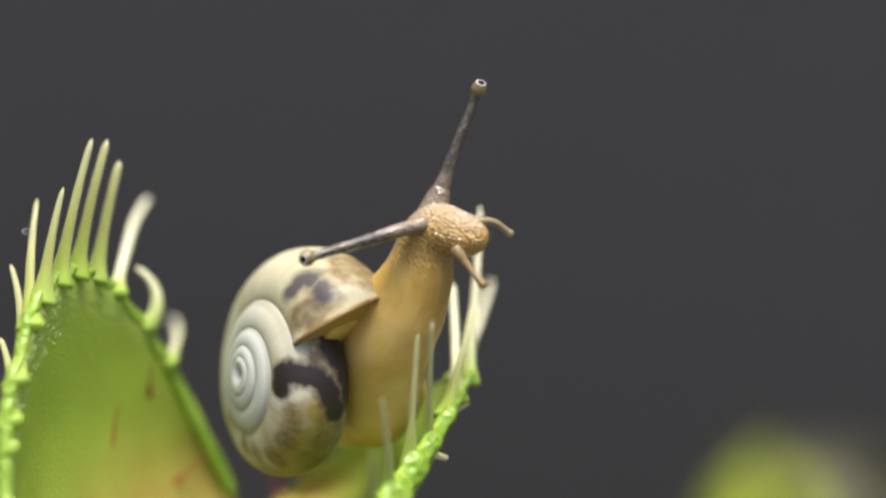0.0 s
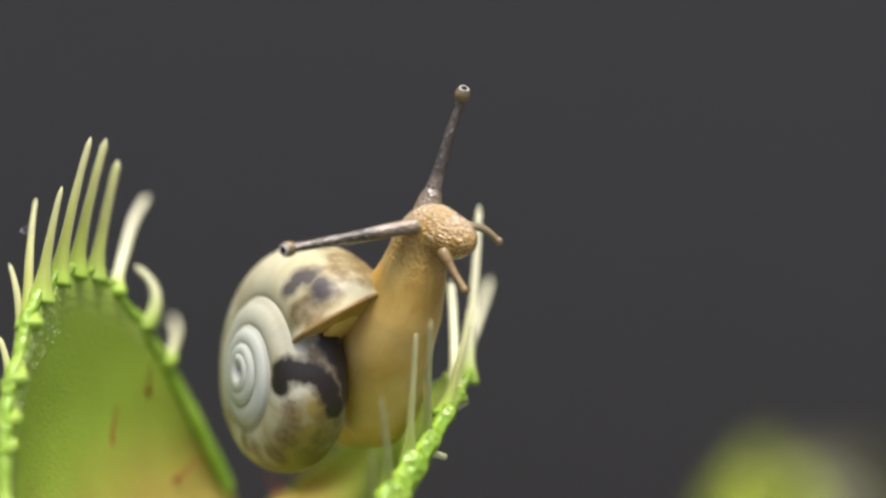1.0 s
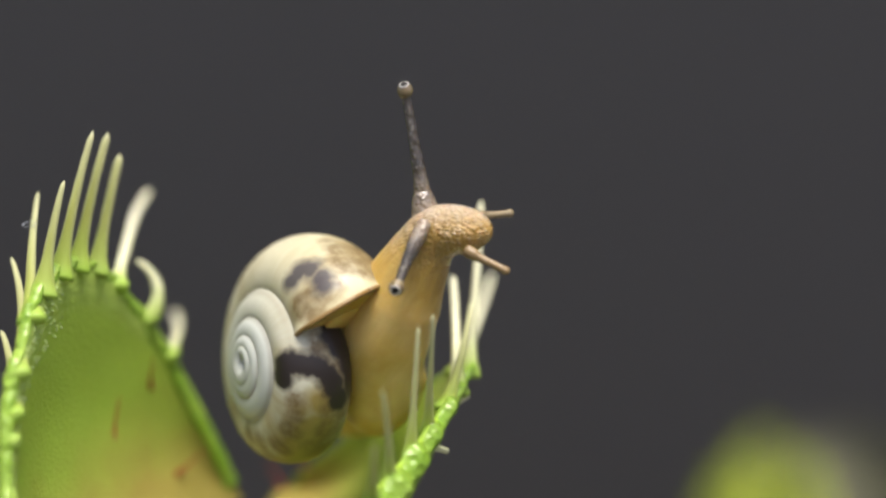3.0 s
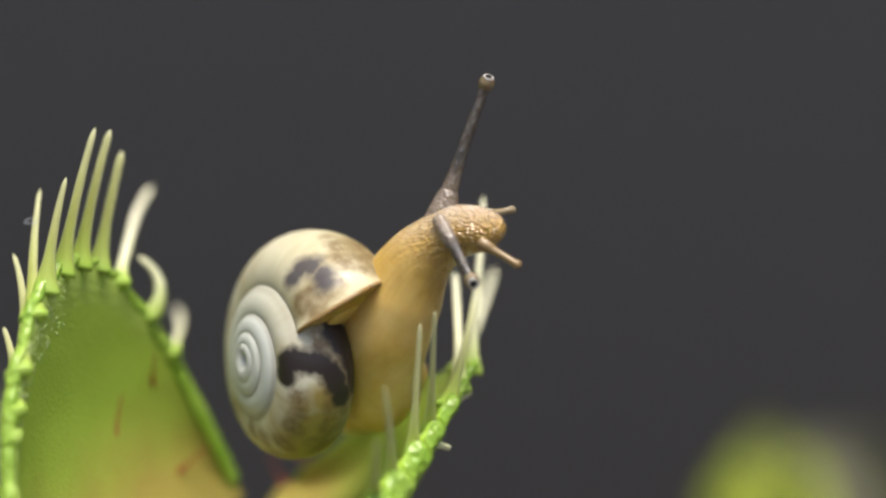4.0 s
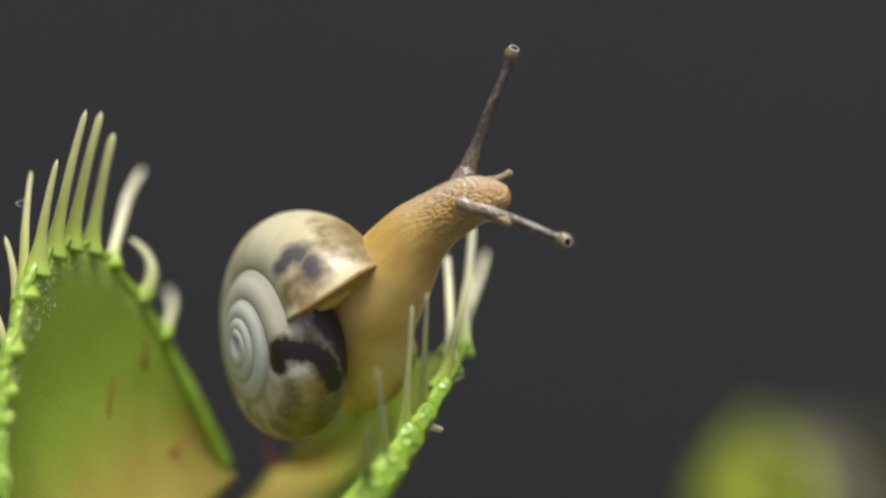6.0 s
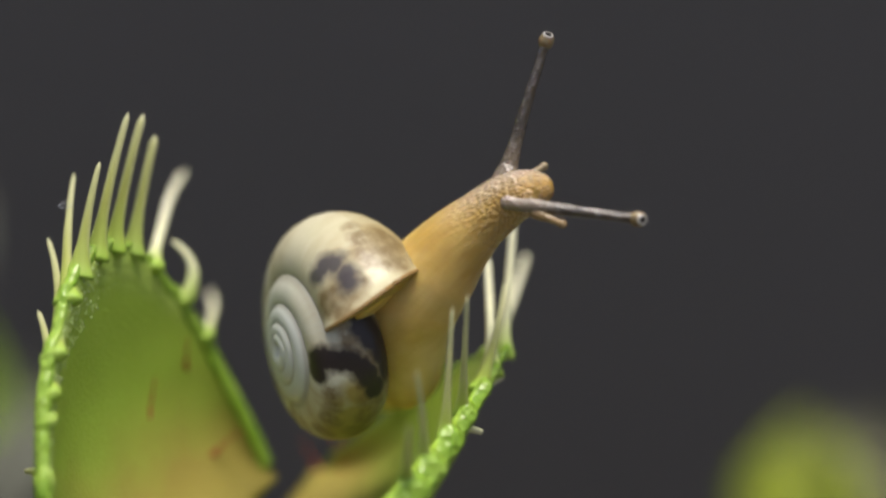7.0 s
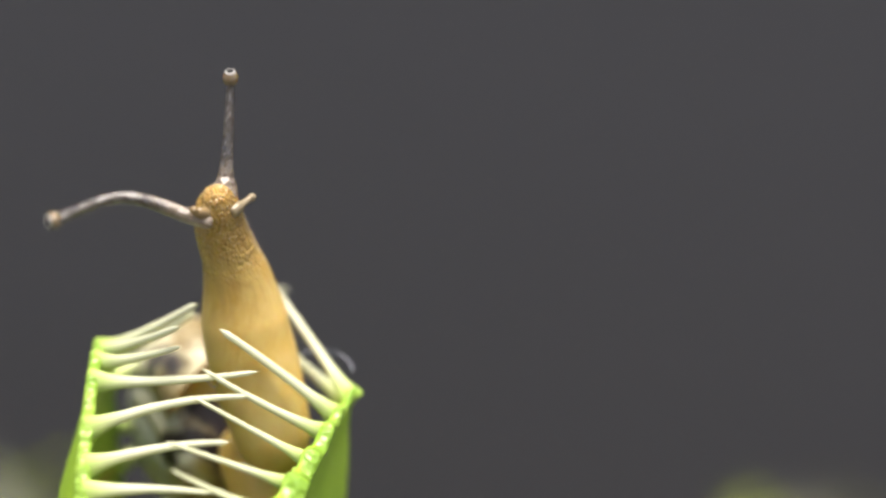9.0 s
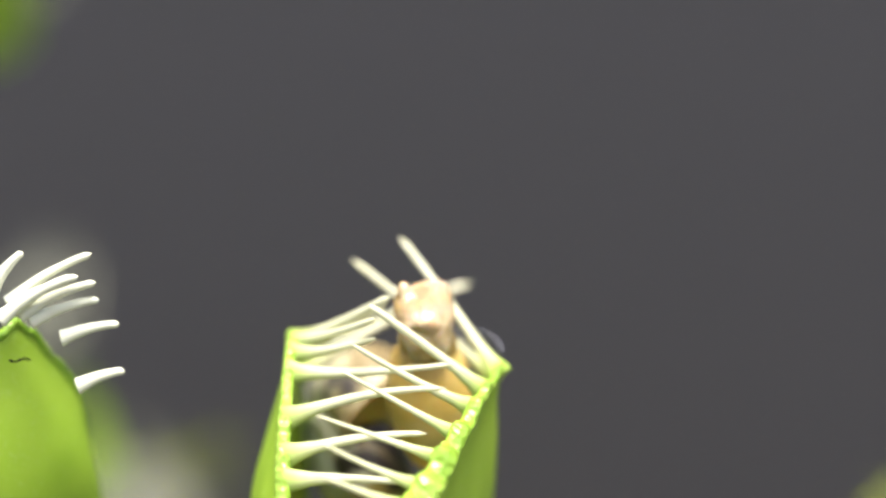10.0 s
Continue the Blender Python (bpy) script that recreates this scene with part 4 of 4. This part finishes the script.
UPPER_EYE = [
    (0.0, (770, 365), (847, 150)), (0.5, (765, 368), (841, 160)), (1.0, (757, 370), (818, 160)), (1.5, (748, 372), (768, 150)),
    (2.0, (742, 375), (744, 157)), (2.5, (745, 375), (700, 160)), (2.7, (748, 375), (702, 160)), (3.8, (775, 372), (828, 140)),
    (4.0, (785, 370), (861, 140)), (4.5, (808, 365), (896, 134)), (5.0, (815, 345), (910, 106)), (5.5, (825, 330), (929, 92)),
    (6.8, (865, 315), (931, 55)), (7.0, (892, 325), (966, 66)), (7.5, (842, 355), (899, 95)), (8.0, (888, 375), (867, 118)), (8.3, (762, 420), (706, 157)),
    (8.5, (705, 410), (626, 160)), (8.6, (677, 400), (584, 155)), (8.7, (643, 380), (528, 150)), (8.8, (487, 295), (343, 50)),
    (8.9, (418, 335), (435, 210), (452, 95)), (9.0, (397, 350), (403, 240), (406, 130)), (9.1, (425, 360), (430, 230), (455, 158)),
    (9.2, (500, 360), (508, 250), (547, 190)), (9.3, (545, 375), (558, 265), (598, 208)), (9.4, (605, 395, 30), (618, 300, 40), (662, 267, 40)),
    (9.5, (616, 430, 44), (618, 372, 24), (664, 338, 20)), (9.6, (662, 505, 150), (642, 478, 100), (628, 446, 66)), (9.7, (705, 540, 130), (690, 510, 110), (676, 470, 90)),
    (9.8, (735, 580, 225), (722, 560, 215), (708, 530, 200)), (10.0, (745, 590, 245), (738, 577, 245), (728, 562, 240))]
LOWER_EYE = [
    (0.0, (735, 400), (544, 457)), (0.5, (722, 400), (507, 441)), (1.0, (722, 402), (510, 441)), (1.5, (720, 405), (542, 461)),
    (2.0, (728, 410), (602, 498)), (2.5, (738, 412), (665, 516)), (2.7, (742, 412), (684, 514)), (3.8, (765, 405), (788, 500)),
    (4.1, (792, 400), (856, 496)), (4.5, (805, 402), (898, 490)), (5.0, (818, 380), (942, 471)), (5.5, (828, 370), (980, 447)),
    (6.8, (890, 335), (1085, 376)), (7.0, (908, 360), (1128, 388)), (7.5, (880, 392), (1107, 386)), (8.0, (945, 408), (1172, 352)),
    (8.3, (812, 442), (1037, 360)), (8.5, (765, 436), (973, 330)), (8.6, (742, 416), (936, 293)), (8.7, (708, 394), (896, 259)),
    (8.8, (575, 300), (770, 132)), (8.9, (365, 365), (235, 298), (95, 297)), (9.0, (355, 390), (220, 350), (95, 390)),
    (9.1, (385, 400), (262, 388), (185, 470)), (9.2, (460, 402), (360, 402), (305, 485)), (9.3, (510, 402), (410, 402), (352, 485)),
    (9.4, (565, 415), (465, 418), (422, 480)), (9.5, (575, 438), (500, 442), (463, 500)), (9.6, (605, 482), (545, 472), (507, 498)),
    (9.7, (640, 495), (580, 482), (525, 480)), (9.8, (740, 575, 225), (722, 560, 215), (706, 548, 200)), (10.0, (755, 592, 250), (750, 582, 250), (744, 574, 245))]
RIGHT_FEELER = [
    (0.0, (835, 393), (872, 393), (902, 413)), (1.0, (820, 400), (855, 405), (882, 427)), (2.5, (835, 390), (893, 386)), (4.0, (862, 380), (905, 372)),
    (4.5, (875, 368), (925, 357)), (5.5, (882, 330), (923, 316)), (7.0, (930, 315), (962, 295)), (7.5, (868, 370), (890, 350)),
    (8.0, (910, 378), (922, 358)), (8.3, (790, 430), (800, 415)), (8.5, (728, 415), (738, 405)), (8.7, (672, 385), (690, 375)), (8.8, (540, 300), (560, 285)),
    (8.9, (440, 345), (478, 338)), (9.0, (418, 370), (445, 350)), (9.1, (445, 370), (480, 347)), (9.2, (525, 360), (560, 341)),
    (9.3, (565, 362), (600, 337)), (9.4, (618, 380), (645, 350)), (9.5, (635, 420), (640, 400)), (9.7, (690, 470), (700, 450)), (9.8, (725, 545, 205), (745, 542, 210)), (10.0, (735, 568, 240), (755, 575, 240))]
LEFT_FEELER = [
    (0.0, (812, 450), (835, 480), (854, 503)), (1.0, (788, 455), (805, 485), (822, 513)), (2.5, (815, 458), (874, 492)), (4.0, (860, 435), (915, 468)),
    (4.5, (872, 428), (930, 463)), (5.5, (885, 385), (908, 398)), (7.0, (955, 380), (995, 397)), (7.5, (892, 405), (932, 440)),
    (8.0, (950, 415), (985, 441)), (8.3, (812, 445), (846, 480)), (8.5, (758, 435), (793, 461)), (8.7, (705, 395), (743, 413)), (8.8, (590, 300), (630, 322)),
    (8.9, (375, 360), (365, 350)), (9.1, (390, 375), (375, 375)), (9.3, (505, 390), (490, 375)), (9.4, (570, 380), (558, 366)), (9.5, (580, 400), (572, 382)),
    (9.7, (670, 480), (665, 460)), (9.8, (725, 560, 215), (722, 562, 215)), (10.0, (745, 582, 245), (740, 584, 245))]
STALK_RADII = [float(np.interp(i / 19, (0, 0.07, 0.16, 0.3, 0.55, 0.9, 1.0), (26, 20, 16, 12.8, 10.6, 8.8, 9))) for i in range(20)] + [14.5]
upper = limb("eye_stalk_piece", UPPER_EYE, STALK_RADII, (80, 70, 60), TENT, 1.7, "", 8)
lower = limb("eye_stalk_piece", LOWER_EYE, [min(r, 13.5) if r < 14.4 or i < 19 else r for i, r in enumerate(STALK_RADII)], (20, 0, -20), TENT, 1.7, "")
limb("feeler_piece", RIGHT_FEELER, [11, 9, 7.8, 7.2, 6.8, 6.6, 6.6, 8], (60, 70, 80), PALE, 1.5, "")
limb("feeler_piece", LEFT_FEELER, [11, 9, 7.8, 7.2, 6.8, 6.6, 6.6, 8], (10, 0, -10), AMBER, 1.5, "")
for stalk, lift in ((upper, 30), (lower, 48)):
    stalk[-1].data.materials[0] = BULB
    facing = pose(0, 0, 0, lift, 0, 0)
    dot = part("eye_spot", blob(7.6, 7.6, 5, 18, 10), EYE, stalk[-1], "black eye spot")
    dot.matrix_local = facing @ Matrix.Translation((0, 0, 12.6 * S))
    # the wet highlight round the eye spot, built as a pale ring
    glint_ring = part("eye_ring", ring_mesh(8.4, 1.3), GLINT, stalk[-1], "pale glossy ring standing for the highlight round the eye spot")
    glint_ring.matrix_local = facing @ Matrix.Translation((0, 0, 13.6 * S))


SHELL_END = 34.0  # where the mouth lies round the axis: 0 towards the viewer, 90 up


def shell_mesh():
    """A coiled shell: a growing tube wound about its axis (z, the tip at the top)."""
    bm = bmesh.new()
    layer = bm.loops.layers.uv.new("UVMap")
    turns, steps, sides = 4.2, 190, 28
    rows = []
    for i in range(steps + 1):
        s = i / steps
        th = s * turns * math.tau
        grow = math.exp(-(1 - s) * turns * math.log(1.62))
        th = radians(SHELL_END) + turns * math.tau - th  # winds clockwise, seen from the tip
        r, rho, z = 165 * grow, 96 * grow ** 0.82, -150 * grow
        c = Vector((math.cos(th) * r, math.sin(th) * r, z))
        rad = Vector((math.cos(th), math.sin(th), 0))
        row = []
        late = max(0.0, (s - 0.86) / 0.14) ** 1.5
        for k in range(sides):
            a = k * math.tau / sides
            p = c + (rad * math.cos(a) * rho + Vector((0, 0, 1)) * math.sin(a) * rho * 1.1)
            # the mouth is cut aslant: the side of the tip reaches further round
            p = Matrix.Rotation(-radians(10) * math.sin(a) * late, 3, "Z") @ p
            row.append(bm.verts.new(p * S))
        rows.append(row)
    for i in range(steps):
        for k in range(sides):
            f = bm.faces.new((rows[i][k], rows[i][(k + 1) % sides], rows[i + 1][(k + 1) % sides], rows[i + 1][k]))
            for lp, (uu, vv) in zip(f.loops, ((i, k), (i, k + 1), (i + 1, k + 1), (i + 1, k))):
                lp[layer].uv = (uu / steps, vv / sides)
    bm.faces.new(rows[0])
    mouth = bm.faces.new(list(reversed(rows[-1])))
    mouth.material_index = 1
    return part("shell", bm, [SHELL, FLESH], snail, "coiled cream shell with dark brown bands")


# seconds, the shell's tip in the first view's sheet, its depth, and how far it has turned about x, y and z, in degrees
SHELL_MOVE = [(0.0, 419, 662, 140, 0, 0, 0), (2.5, 421, 656, 140, 2, -1, 0), (5.0, 423, 658, 140, 5, -3, 0), (7.0, 425, 668, 140, 14, -5, -4),
              (7.5, 423, 675, 140, 18, -6, -4), (8.0, 418, 690, 140, 23, -8, -4), (8.3, 408, 690, 140, 30, -10, -2), (8.5, 400, 690, 140, 36, -12, 0),
              (8.7, 380, 708, 145, 34, -15, 0), (8.8, 240, 665, 260, 24, -16, -4), (8.9, 258, 690, 400, 14, -18, -8),
              (9.0, 275, 702, 480, 8, -20, -10), (9.5, 303, 748, 500, 4, -20, -10), (10.0, 317, 780, 510, 4, -20, -10)]


def shell():
    ob = shell_mesh()
    rows = []
    axis = Vector((-0.85, -0.52, 0.05)).normalized()
    side = Vector((0, 0, 1)).cross(axis).normalized()
    rest = Matrix((side, axis.cross(side), axis)).transposed()
    for t, x, y, d, a, b, c in SHELL_MOVE:
        m = pose(0, 0, 0, a, b, c).to_3x3() @ rest
        rows.append((t, Matrix.LocRotScale(world(x, y, d) - SNAIL_BASE, m.to_quaternion(), None)))
    MOVES.append((ob, rows))
    ob.matrix_local = rows[0][1]
    # the moist edge of the mantle along the lip
    ring = [Vector(v.co) for v in ob.data.vertices[-28:]]
    mid = sum(ring, Vector()) / 28
    hem = [mid + (p - mid) * 0.97 for p in ring]
    edge = part("mantle_edge", tube(hem + hem[:1], [4.5 * S] * 29, 10), LIP, snail, "rounded orange edge of the mantle")
    MOVES.append((edge, rows))
    edge.matrix_local = rows[0][1]
    # the soft mantle that fills the mouth and rides with the shell
    end = radians(SHELL_END + 2)
    seat = Matrix.Translation(Vector((math.cos(end) * 160, math.sin(end) * 160, -158)) * S) @ pose(0, 0, 0, 0, 0, SHELL_END) @ pose(0, 0, 0, 24, 0, 0)
    mantle = part("mantle", blob(54, 12, 62, 36, 24, 0.05, 1.5), FLESH, snail, "orange mantle in the mouth of the shell")
    lay_skin(mantle, 0.0)
    lay_skin(ob, 0.0)
    MOVES.append((mantle, [(t, m @ seat) for t, m in rows]))
    mantle.matrix_local = rows[0][1] @ seat


shell()


def motions():
    for ob, rows in MOVES:
        walk(ob, rows)


motions()
